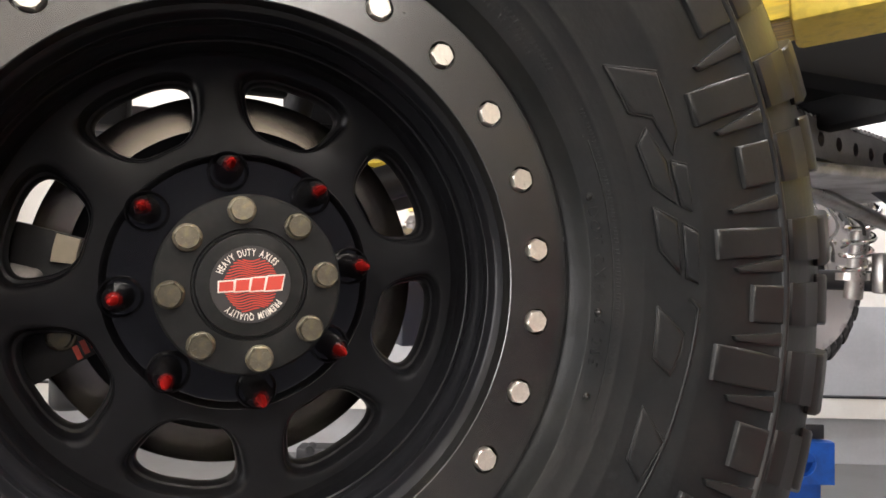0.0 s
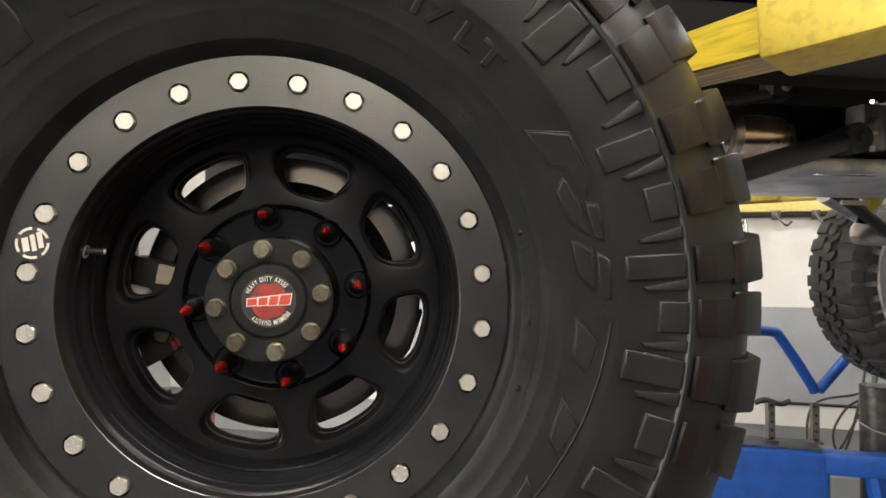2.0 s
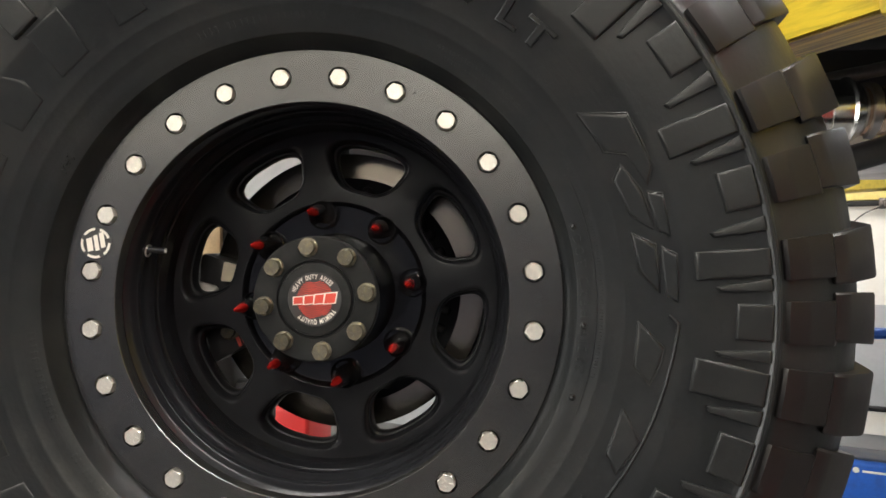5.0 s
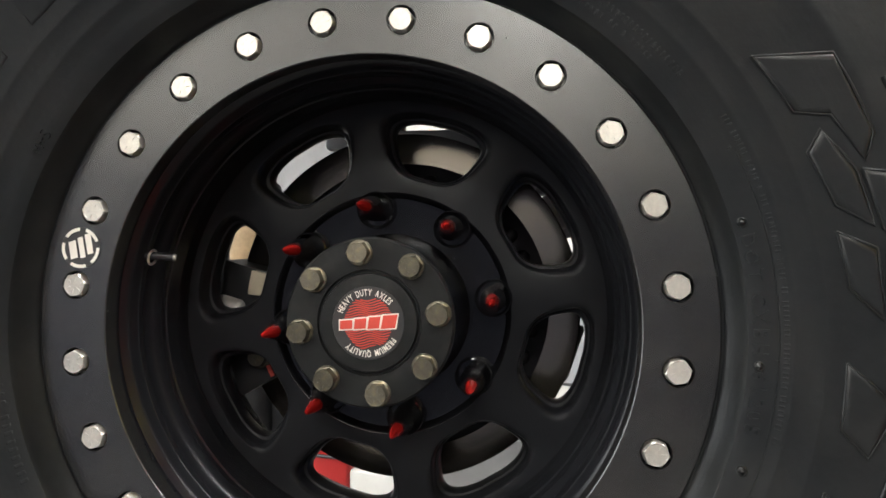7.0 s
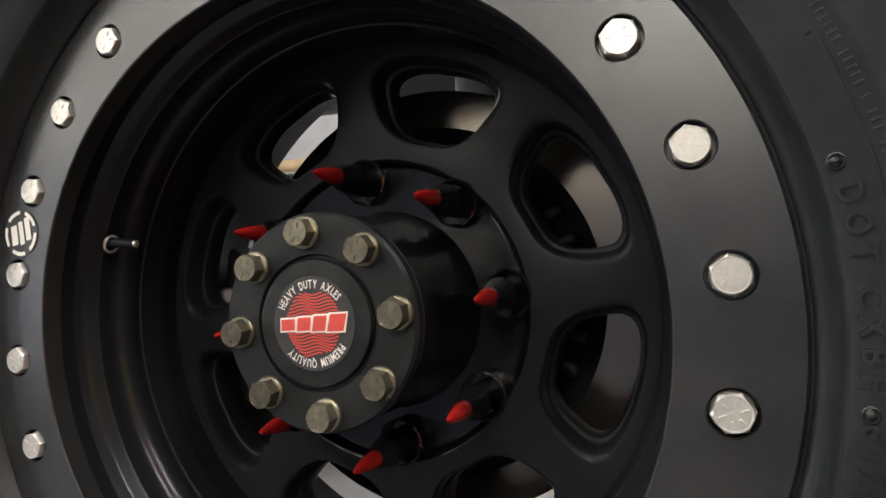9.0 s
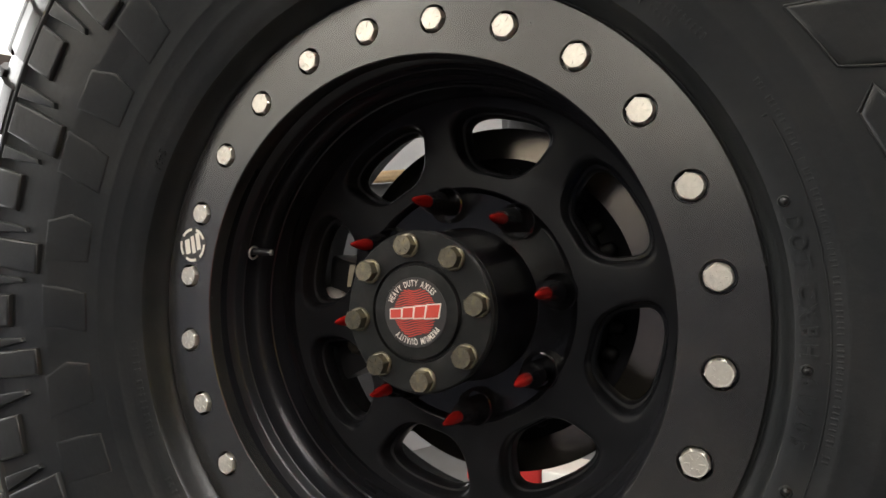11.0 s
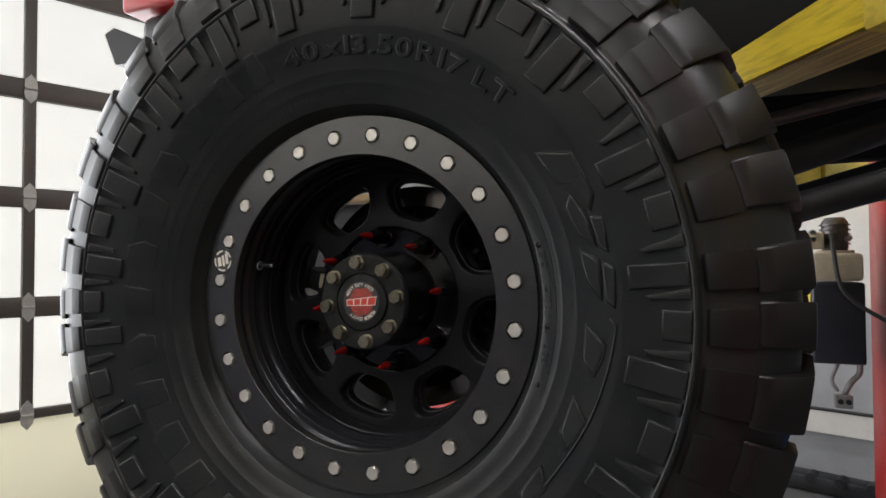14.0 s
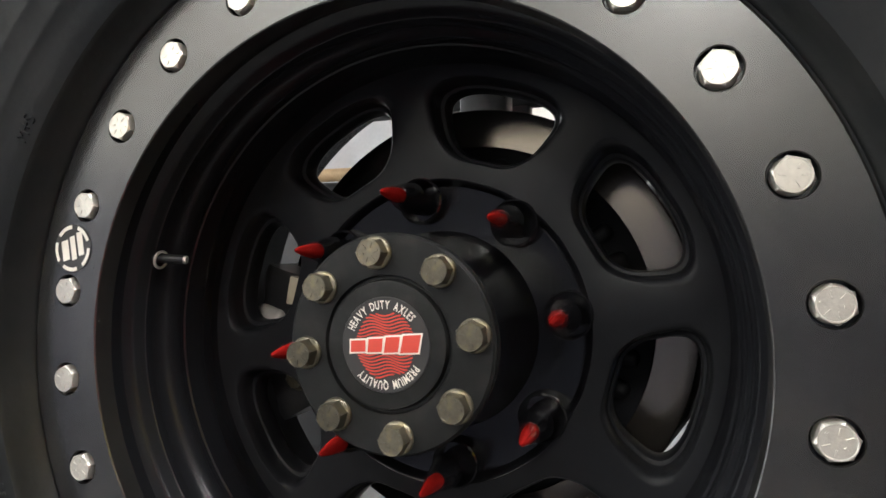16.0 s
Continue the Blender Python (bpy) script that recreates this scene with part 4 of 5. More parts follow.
# brake behind the spokes
rotor_profile = [(0.185, 0.135), (0.1845, 0.1355), (0.1845, 0.1635), (0.1855, 0.1645), (0.193, 0.1645), (0.193, 0.14), (0.203, 0.14), (0.203, 0.1645), (0.211, 0.1645), (0.211, 0.135)]
rotor = part("brake_rotor", lathe(rotor_profile, 96), ROTOR, wheel, "worn steel brake rotor")
tooth = mesh_of("rotor_tooth", box(0.02, 0.014, 0.0135, 0.006, (0.1165, 0.182, 0), 3), FRAME_BLACK)
part("rotor_hat", lathe([(0.17, 0.062), (0.17, 0.108), (0.173, 0.113), (0.187, 0.114), (0.187, 0.1335), (0.1862, 0.1352), (0.192, 0.1352), (0.192, 0.062)], 96), WHEEL_BLACK, rotor, "dark rotor carrier")
for k in range(32):
    part("rotor_tooth", tooth, FRAME_BLACK, rotor, m=spin(11.25 * k))
cal_sec = [(0.146, 0.106), (0.142, 0.112), (0.142, 0.152), (0.15, 0.17), (0.235, 0.176), (0.24, 0.165), (0.24, 0.106)]
caliper = part("brake_caliper", swept_block(cal_sec, 22, 0, 2.0), FRAME_BLACK, wheel, "black cast brake caliper", spin(187))
part("brake_pad", swept_block([(0.134, 0.12), (0.134, 0.1365), (0.146, 0.1365), (0.146, 0.12)], 4.6, 0, 0.5), BEIGE, caliper, "pale pad carrier end", m=spin(-17))
for k in range(3):
    part("caliper_mark", box(0.004, 0.001, 0.011, 0, (0.118 + 0.006 * k, 0.1405, 0.002 * k)), PRINT_RED, caliper, "red printed mark", m=spin(17))
part("caliper_bracket", swept_block([(0.15, 0.14), (0.15, 0.166), (0.2, 0.174), (0.2, 0.14)], 4.0, 0, 0.6), FRAME_BLACK, caliper, m=spin(-17.5))
part("caliper_bracket", swept_block([(0.15, 0.14), (0.15, 0.17), (0.2, 0.174), (0.2, 0.14)], 6.0, 0, 0.6), FRAME_BLACK, caliper, m=spin(6))
part("caliper_casting", box(0.03, 0.014, 0.02, 0.006, (0, 0, 0), 3), PALE_STEEL, caliper, "bright raw edge of the casting", Matrix.Translation(polar(0.157, -7, 0.143)) @ Matrix.Rotation(0.5, 4, "X") @ Matrix.Rotation(0.4, 4, "Y"))
part("caliper_bolt", moved(hex_head(0.009, 0.008, 0.011), Matrix.Translation(polar(0.136, 2, 0.143))), OLD_STEEL, caliper)
part("caliper_bolt", moved(hex_head(0.009, 0.008, 0.011), Matrix.Translation(polar(0.136, 12, 0.143))), OLD_STEEL, caliper)
part("dust_shield", swept_block([(0.275, 0.06), (0.273, 0.178), (0.276, 0.181), (0.281, 0.181), (0.281, 0.06)], 18, 0, 1.5), FRAME_BLACK, wheel, "black sheet-metal dust shield", spin(-27))
part("dust_shield", swept_block([(0.275, 0.07), (0.273, 0.19), (0.281, 0.19), (0.281, 0.07)], 33, 0, 1.5), FRAME_BLACK, wheel, "black sheet-metal dust shield", spin(209))
part("knuckle", merge(prism_tube([(0, 0.19, 0), (0, 0.3, 0)], [0.075, 0.06], 24), prism_tube([(0, 0.27, 0.12), (0, 0.27, -0.12)], 0.035, 16)), CAST, wheel, "cast steering knuckle")


# ---------------------------------------------------------------- the truck's far rear wheel: the same kind, seen from inside
far_wheel = copy_thing(wheel, pose(2.73, 2.08, 1.175, 0, 25, 180))
tagged(far_wheel, "dusty mud-terrain wheel, sidewall coloured as strongly lit, on the truck's far rear corner, seen from inside", "wheel")
for ob in [ob for ob in far_wheel.children if ob.name.startswith(("knuckle", "dust_shield", "brake_caliper"))]:
    for piece in [*ob.children_recursive, ob]:
        bpy.data.objects.remove(piece)
for ob in [far_wheel, *far_wheel.children_recursive]:
    if ob.type == "MESH" and ob.data.materials[0] in (RUBBER, TREAD_RUBBER):
        ob.material_slots[0].link = "OBJECT"
        ob.material_slots[0].material = LIT_DUSTY_RUBBER if ob.data.materials[0] is RUBBER else DUSTY_TREAD
part("inner_rim", lathe([(0.2, 0.19), (0.226, 0.196), (0.24, 0.206), (0.246, 0.216)], 96, False), BARREL_BLACK, far_wheel, "black inner barrel of the rim")
part("rim_lip", lathe([(0.245, 0.214), (0.2485, 0.2165), (0.25, 0.2215), (0.2485, 0.2275), (0.244, 0.231)], 96, False), PALE_STEEL, far_wheel, "pale worn rim lip")
solid("hub_cap", merge(lathe([(-0.035, 0.0), (-0.03, 0.025), (-0.012, 0.048), (0.02, 0.055), (0.06, 0.055)], 32, False)), ORANGE, "round orange-red painted axle end cap", "axle cap", pose(2.725, 1.86, 1.163))

# ---------------------------------------------------------------- the truck: chassis, links and body edges
truck = thing("off_road_truck", pose(0, 0, 0), "dark chassis of a lifted red off-road truck on the hoist", "truck")


def bar_part(name, p0, p1, r, mat, label="", segs=16):
    return part(name, prism_tube([p0, p1], r, segs), mat, truck, label)


for y, x0, tall in ((0.46, -0.25, 0.13), (1.3, 0.35, 0.19)):
    part("frame_rail", box(3.55 - x0, 0.08, tall, 0.012, ((3.55 + x0) / 2, y, 1.71 - tall / 2)), SHADED_BLACK, truck, "black frame rail")
for x in (1.55, 2.4):
    part("crossmember", box(0.09, 0.78, 0.08, 0.012, (x, 0.88, 1.63)), FRAME_BLACK, truck)
part("floor_pan", box(2.45, 1.25, 0.04, 0.01, (0.925, 1.02, 1.76)), SHADED_BLACK, truck, "dark underside of the body")
part("rocker", box(2.3, 0.05, 0.12, 0.015, (1.75, 0.2, 1.8)), FRAME_BLACK, truck, "black sill")
skid = box(1.35, 0.52, 0.035, 0.012, (1.55, 0.97, 1.472))
part("skid_plate", skid, SKID, truck, "scraped metal skid plate")
part("skid_slot", box(0.16, 0.02, 0.004, 0.0015, (1.25, 0.74, 1.4535)), CHROME, truck)


def holed_channel(x0, x1, y, z, height, holes, r_hole):
    """A folded plate along x with round holes through its face."""
    geos, step = [], (x1 - x0) / holes
    n = 24
    for k in range(holes):
        cx = x0 + step * (k + 0.5)
        hole = [(r_hole * math.cos(2 * math.pi * i / n), r_hole * math.sin(2 * math.pi * i / n)) for i in range(n)]
        sq = []
        for u, v in hole:
            m = max(abs(u) / (step / 2), abs(v) / (height / 2))
            sq.append([u / m, v / m])
        for su in (1, -1):
            for sv in (1, -1):
                i = min(range(n), key=lambda q: abs(sq[q][0] - su * step / 2) + abs(sq[q][1] - sv * height / 2))
                sq[i] = [su * step / 2, sv * height / 2]
        loops = [[(cx + u, y, z + v) for u, v in sq], [(cx + u, y, z + v) for u, v in hole], [(cx + u, y + 0.03, z + v) for u, v in hole]]
        vs = [v for lp in loops for v in lp]
        fs = [(a * n + i, a * n + (i + 1) % n, (a + 1) * n + (i + 1) % n, (a + 1) * n + i) for a in range(2) for i in range(n)]
        geos.append((vs, fs))
    flange = 0.05
    for s in (1, -1):
        zz = z + s * height / 2
        geos.append(([(x0, y, zz), (x1, y, zz), (x1, y + flange, zz), (x0, y + flange, zz)], [(0, 1, 2, 3)]))
    geos.append(([(x0, y, z - height / 2), (x0, y + flange, z - height / 2), (x0, y + flange, z + height / 2), (x0, y, z + height / 2)], [(0, 1, 2, 3)]))
    return merge(*geos)


LINK = pose(1.3, 0.716, 0, 0, 0, 16)
part("link_bracket", holed_channel(0.062, 0.782, 0, 1.566, 0.107, 6, 0.0205), BRACKET_IRON, truck, "dark bracket with a row of round holes", LINK)
part("link_bracket", box(0.084, 0.05, 0.107, 0.008, (0.02, 0.025, 1.566)), BRACKET_IRON, truck, "solid end of the holed bracket", LINK)
part("weld_bead", prism_tube([(0.01 * k, -0.003, 1.624 + 0.002 * math.sin(k * 2.1)) for k in range(78)], [0.006 + 0.0016 * math.sin(k * 1.9) for k in range(78)], 8), CHROME, truck, "shiny weld bead", LINK)
part("bolt_head", moved(hex_head(0.013, 0.01, 0.016), LINK @ Matrix.Translation((0.006, -0.002, 1.568)) @ Matrix.Diagonal((1.3, 1.3, 1.3, 1))), STEEL, truck)
part("joint", merge(prism_tube([(1.225, 0.66, 1.527), (1.225, 0.665, 1.527), (1.225, 0.745, 1.527), (1.225, 0.75, 1.527)], [0.03, 0.035, 0.035, 0.03], 20), prism_tube([(1.225, 0.648, 1.527), (1.225, 0.66, 1.527)], 0.014, 6)), FRAME_BLACK, truck, "worn bushing end")
part("joint_tab", box(0.013, 0.01, 0.014, 0.004, (1.246, 0.655, 1.5)), PALE_STEEL, truck, "bright bare metal tab")
bar_part("control_arm", (1.21, 0.69, 1.525), (0.25, 0.36, 1.25), 0.024, FRAME_BLACK, "dark round control arm")
bar_part("sway_bar", (0.3, 0.8, 1.5), (1.1, 0.8, 1.655), 0.015, GREY_IRON, "dark steel sway bar link")
part("link_mount", box(0.07, 0.06, 0.06, 0.012, (1.12, 0.8, 1.675)), FRAME_BLACK, truck)
part("bolt_head", moved(hex_head(0.011, 0.01, 0.013), Matrix.Translation((1.12, 0.77, 1.67))), STEEL, truck)
part("crossmember", box(0.62, 0.08, 0.17, 0.02, (1.32, 0.97, 1.59)), FRAME_BLACK, truck, "black crossmember ahead of the exhaust")
part("frame_rail", box(0.98, 0.08, 0.2, 0.012, (0.11, 1.5, 1.532)), FRAME_BLACK, truck, "black front part of the far frame rail")
bar_part("control_arm", (1.782, 1.44, 1.493), (2.645, 1.7, 1.194), 0.032, STEEL, "bare steel lower link")
bar_part("control_arm", (1.1, 0.86, 1.56), (2.5, 1.05, 1.3), 0.024, STEEL)
bar_part("control_arm", (0.9, 1.24, 1.5), (0.1, 1.3, 1.28), 0.026, FRAME_BLACK)
bar_part("drive_shaft", (0.75, 0.8, 1.52), (0.1, 0.75, 1.3), 0.035, FRAME_BLACK)
bar_part("drive_shaft", (1.9, 0.9, 1.5), (2.5, 0.92, 1.25), 0.035, FRAME_BLACK)
part("axle", merge(prism_tube([(0.02, 0.3, 1.2), (0.02, 0.6, 1.19), (0.02, 1.55, 1.18)], 0.042, 20), prism_tube([(0.02, 0.62, 1.19), (0.02, 0.7, 1.19), (0.02, 0.86, 1.19), (0.02, 0.94, 1.19)], [0.05, 0.13, 0.13, 0.05], 24)), FRAME_BLACK, truck, "black front axle")
part("axle", merge(prism_tube([(2.62, 0.35, 1.165), (2.62, 1.62, 1.165)], 0.045, 20), prism_tube([(2.62, 0.7, 1.165), (2.62, 0.8, 1.165), (2.62, 0.98, 1.165), (2.62, 1.08, 1.165)], [0.05, 0.14, 0.14, 0.05], 24)), FRAME_BLACK, truck, "black rear axle")
part("muffler", prism_tube([(0.775, 0.73, 1.53), (0.78, 0.73, 1.53), (0.785, 0.73, 1.53), (0.85, 0.724, 1.53), (0.855, 0.723, 1.53), (0.86, 0.722, 1.53), (0.885, 0.72, 1.53), (0.89, 0.7195, 1.53), (0.895, 0.719, 1.53), (0.915, 0.718, 1.53)], [0.035, 0.058, 0.064, 0.064, 0.068, 0.064, 0.064, 0.069, 0.065, 0.053], 24), CHROME, truck, "shiny exhaust canister")
part("exhaust_pipe", prism_tube(curve_points([(0.91, 0.718, 1.53), (0.98, 0.722, 1.532), (1.06, 0.745, 1.536), (1.13, 0.84, 1.556), (1.18, 0.95, 1.57)]), 0.05, 20), COPPER, truck, "heat-tinted exhaust pipe")
part("exhaust_clamp", prism_tube([(0.925, 0.717, 1.53), (0.94, 0.716, 1.53)], 0.057, 20), STEEL, truck)


def coil(p0, p1, radius, wire, turns):
    p0, p1 = Vector(p0), Vector(p1)
    d = (p1 - p0).normalized()
    s = d.orthogonal().normalized()
    u = d.cross(s)
    n = int(turns * 14)
    return prism_tube([p0 + (p1 - p0) * k / n + radius * (math.cos(2 * math.pi * turns * k / n) * s + math.sin(2 * math.pi * turns * k / n) * u) for k in range(n + 1)], wire, 8)


part("coil_spring", coil((2.39, 1.3, 1.2), (2.33, 1.18, 1.62), 0.05, 0.01, 8), CHROME, truck, "shiny coil spring")
part("shock_body", prism_tube([(2.39, 1.3, 1.1), (2.364, 1.25, 1.38), (2.33, 1.18, 1.64)], [0.033, 0.033, 0.02], 18), STEEL, truck, "silver shock absorber")
part("brake_hose", prism_tube(curve_points([(2.1, 1.2, 1.62), (2.2, 1.35, 1.45), (2.4, 1.4, 1.32), (2.55, 1.5, 1.25)]), 0.009, 8), STEEL, truck)
part("brake_hose", prism_tube(curve_points([(2.0, 1.05, 1.6), (2.08, 1.15, 1.46), (2.3, 1.2, 1.38), (2.45, 1.3, 1.28)]), 0.007, 8), HOSE, truck)
part("brake_rotor", lathe([(1.88, 0.06), (1.88, 0.15), (1.89, 0.152), (1.9, 0.15), (1.9, 0.06)], 48), FRAME_BLACK, truck, "dark rear brake disc", Matrix.Translation((2.73, 0, 1.165)))
part("brake_caliper", box(0.1, 0.08, 0.13, 0.025, (2.62, 1.85, 1.27), 4), STEEL, truck, "silver rear brake caliper")
part("spring_seat", prism_tube([(2.39, 1.3, 1.17), (2.39, 1.3, 1.2)], 0.06, 20), STEEL, truck)
part("spring_seat", prism_tube([(2.33, 1.18, 1.61), (2.33, 1.18, 1.64)], 0.06, 20), STEEL, truck)
part("link_mount", box(0.08, 0.05, 0.16, 0.012, (2.45, 1.22, 1.2)), STEEL, truck, "bare metal link mount")
part("cable", prism_tube(curve_points([(1.9, 0.75, 1.58), (2.05, 0.8, 1.5), (2.2, 0.95, 1.46), (2.38, 1.02, 1.36), (2.5, 1.12, 1.27)]), 0.006, 8), CHROME, truck, "braided steel brake line")
# fittings, stays and a crumpled heat shield round the rear axle
rng_axle = random.Random(31)
shield_rows = [[(1.9 + 0.05 * i + rng_axle.uniform(-0.012, 0.012), 1.42 + 0.02 * i + rng_axle.uniform(-0.02, 0.02), 1.39 + 0.035 * k + rng_axle.uniform(-0.008, 0.008)) for i in range(6)] for k in range(5)]
shield_pts = [p for row in shield_rows for p in row] + [(x, y + 0.012, z) for row in shield_rows for x, y, z in row]
shield_faces = [(k * 6 + i, k * 6 + i + 1, k * 6 + i + 7, k * 6 + i + 6) for k in range(4) for i in range(5)]
part("heat_shield", (shield_pts, shield_faces + [tuple(30 + v for v in reversed(f)) for f in shield_faces]), CHROME, truck, "crumpled bright foil heat shield", sharp=12)
bar_part("axle_stay", (1.72, 1.3, 1.475), (2.25, 1.55, 1.3), 0.021, FRAME_BLACK, "black upper stay of the rear axle")
part("axle_truss", prism_tube([(1.98, 1.52, 1.33), (2.02, 1.53, 1.36), (2.3, 1.62, 1.36), (2.34, 1.63, 1.33)], [0.02, 0.05, 0.05, 0.02], 20), STEEL, truck, "bare metal axle truss")
part("brass_strip", box(0.1, 0.012, 0.014, 0.003, (1.62, 1.12, 1.428)), BEIGE, truck, "brass coloured strip under the skid plate")
part("line_fitting", prism_tube([(2.17, 1.3, 1.335), (2.17, 1.3, 1.345), (2.17, 1.3, 1.37), (2.17, 1.3, 1.38)], [0.01, 0.02, 0.02, 0.01], 12), BLUE, truck, "blue anodised line fitting")
for k in range(9):
    a, b = rng_axle.uniform(0, 1), rng_axle.uniform(0, 1)
    part("bolt_head", moved(hex_head(0.012, 0.012, 0.016), Matrix.Translation((2.05 + 0.42 * a, 1.24 + 0.2 * a, 1.22 + 0.3 * b)) @ Matrix.Rotation(rng_axle.uniform(-0.9, 0.3), 4, "X")), CHROME, truck)
for k in range(3):
    x = 2.06 + 0.11 * k
    part("brake_line", prism_tube(curve_points([(x - 0.1, 1.2, 1.6), (x - 0.03, 1.22 + 0.03 * k, 1.5), (x + 0.08, 1.26, 1.41 - 0.03 * k), (x + 0.1, 1.34, 1.3)]), 0.0065, 8), CHROME, truck, "braided steel brake line")
# body edge over the front of the tyre
part("front_fender", box(0.5, 0.5, 0.24, 0.012, (-0.665, 0.7, 1.992), 3), RED_PAINT, truck, "glossy red fender edge")
part("fender_liner", box(0.36, 0.42, 0.085, 0.03, (-0.7, 0.68, 1.826), 3), BLACK_PLASTIC, truck, "black plastic liner under the fender")
flap = [(-0.823, 1.764), (-0.795, 1.775), (-0.69, 1.73), (-0.75, 1.69), (-0.79, 1.692)]
part("bump_flap", ([(x, y, z) for y in (0.33, 0.43) for x, z in flap], [(4, 3, 2, 1, 0), (5, 6, 7, 8, 9)] + [(i, (i + 1) % 5, 5 + (i + 1) % 5, 5 + i) for i in range(5)]), BLACK_PLASTIC, truck, "black plastic end of the bumper", sharp=20)
part("inner_liner", box(1.5, 0.04, 0.3, 0.015, (0.05, 0.42, 1.93)), BLACK_PLASTIC, truck)
part("shock_body", prism_tube([(0.09, 1.0, 1.215), (0.148, 1.0, 1.46), (0.15, 1.0, 1.468), (0.215, 1.0, 1.745)], [0.024, 0.024, 0.031, 0.031], 18), FRAME_BLACK, truck, "dark front shock absorber")
part("wrapped_pipe", prism_tube([(-0.84, 0.9, 1.44), (-0.41, 0.9, 1.437)], 0.014, 12), TAN, truck, "tan wrapped pipe on the crossmember")
part("tow_tab", box(0.06, 0.02, 0.1, 0.006, (-0.468, 0.882, 1.275)), TAN, truck, "tan painted tab")
part("sway_link", box(0.125, 0.06, 0.46, 0.02, (-0.212, 0.9, 1.17), 3), FRAME_BLACK, truck, "dark sway bar link")
part("front_crossmember", box(0.4, 0.12, 0.59, 0.03, (-0.62, 0.95, 1.13), 3), FRAME_BLACK, truck, "dark front crossmember with its guard")
# dark blocks added to cover bright gaps behind the wheel's windows
part("rail_gusset", box(0.25, 0.05, 0.16, 0.012, (-0.345, 1.505, 1.66)), FRAME_BLACK, truck, "dark filler block between rail and fender")
part("rail_gusset", box(0.4, 0.05, 0.14, 0.012, (0.4, 1.505, 1.665)), FRAME_BLACK, truck, "dark filler block between rail and fender")
# another added dark block, over the gap beside the crossmember's foot
part("front_guard", box(0.1, 0.06, 0.11, 0.015, (-0.385, 0.95, 0.885)), FRAME_BLACK, truck, "dark filler block below the guard")
part("bump_stop", box(0.1, 0.08, 0.27, 0.012, (-0.215, 1.0, 1.61)), FRAME_BLACK, truck, "dark bump stop bracket")
part("inner_fender", box(1.25, 0.06, 0.31, 0.012, (-0.325, 1.5, 1.86)), SHADED_BLACK, truck, "dark inner fender panel")

# ---------------------------------------------------------------- two-post hoist
hoist = thing("two_post_hoist", pose(1.3, 0.9, 0), "two-post vehicle hoist with red posts and worn yellow arms", "vehicle hoist")


def arm_tube(p0, p1, w, h, bevel=0.008):
    """A square tube from p0 to p1, its underside at the height of the points."""
    d = Vector(p1) - Vector(p0)
    bm = box(d.length, w, h, bevel, (d.length / 2, 0, h / 2))
    bm.transform(Matrix.Translation(p0) @ d.to_track_quat("X", "Z").to_matrix().to_4x4())
    return bm


HO = Vector((1.3, 0.9, 0))


def tapered_arm(p0, p1, first, last):
    """A square bar that grows from first to last (width, height), its underside on the line of the points."""
    d = Vector(p1) - Vector(p0)
    bm = bmesh.new()
    m = Matrix.Translation(p0) @ d.to_track_quat("X", "Z").to_matrix().to_4x4()
    steps = 10
    rings = []
    for k in range(steps + 1):
        t = k / steps
        w, h = (first[i] + (last[i] - first[i]) * t for i in (0, 1))
        wob = 0.0012 * math.sin(7 * k)
        rings.append([bm.verts.new(m @ Vector((d.length * t, y, z))) for y, z in ((-w / 2, wob), (w / 2, wob), (w / 2, h + wob), (-w / 2, h + wob))])
    for a, b in zip(rings, rings[1:]):
        for i in range(4):
            bm.faces.new((a[i], a[(i + 1) % 4], b[(i + 1) % 4], b[i]))
    bm.faces.new(rings[0])
    bm.faces.new(rings[-1])
    bmesh.ops.bevel(bm, geom=[e for e in bm.edges if abs((e.verts[0].co - e.verts[1].co).normalized().dot(d.normalized())) > 0.9], offset=0.006, segments=2, profile=0.5, affect="EDGES")
    return bm



def rel(x, y, z):
    return tuple(Vector((x, y, z)) - HO)


for px, y in ((1.52, -1.3), (1.275, 2.55)):
    part("post", box(0.3, 0.28, 3.6 - FLOOR_Z, 0.02, rel(px, y, (3.6 + FLOOR_Z) / 2)), RED_PAINT, hoist, "red painted hoist post")
    part("carriage", box(0.34, 0.34, 0.5, 0.015, rel(px + (0.1 if y > 0 else 0), y, 1.74)), YELLOW, hoist)
    part("base_plate", box(0.5, 0.5, 0.02, 0.004, rel(px, y, FLOOR_Z + 0.01)), RED_PAINT, hoist)
TIP, ROOT = Vector((0.35, 0.44, 1.474)), Vector((1.45, -1.1, 1.546))
JOIN = TIP + (ROOT - TIP) * 0.22
part("arm", tapered_arm(rel(*TIP), rel(*(TIP + (ROOT - TIP) * 0.39)), (0.055, 0.034), (0.1, 0.075)), YELLOW, hoist, "yellow inner arm tube, paint scraped")
under = (ROOT - TIP) * 0.39
part("arm_underside", tapered_arm(rel(*(TIP - Vector((0, 0, 0.003)))), rel(*(TIP + under - Vector((0, 0, 0.003)))), (0.046, 0.004), (0.09, 0.004)), SCRAPED, hoist, "brown scraped metal underside of the arm")
part("arm_sleeve", arm_tube(rel(*(JOIN - Vector((0, 0, 0.012)))), rel(*ROOT), 0.105, 0.078, 0.007), YELLOW_ROUGH, hoist, "thick chipped yellow arm sleeve")
part("arm_pad", prism_tube([rel(0.38, 0.44, 1.55), rel(0.38, 0.44, 1.6)], 0.055, 20), BLACK_PLASTIC, hoist, "black rubber lifting pad")
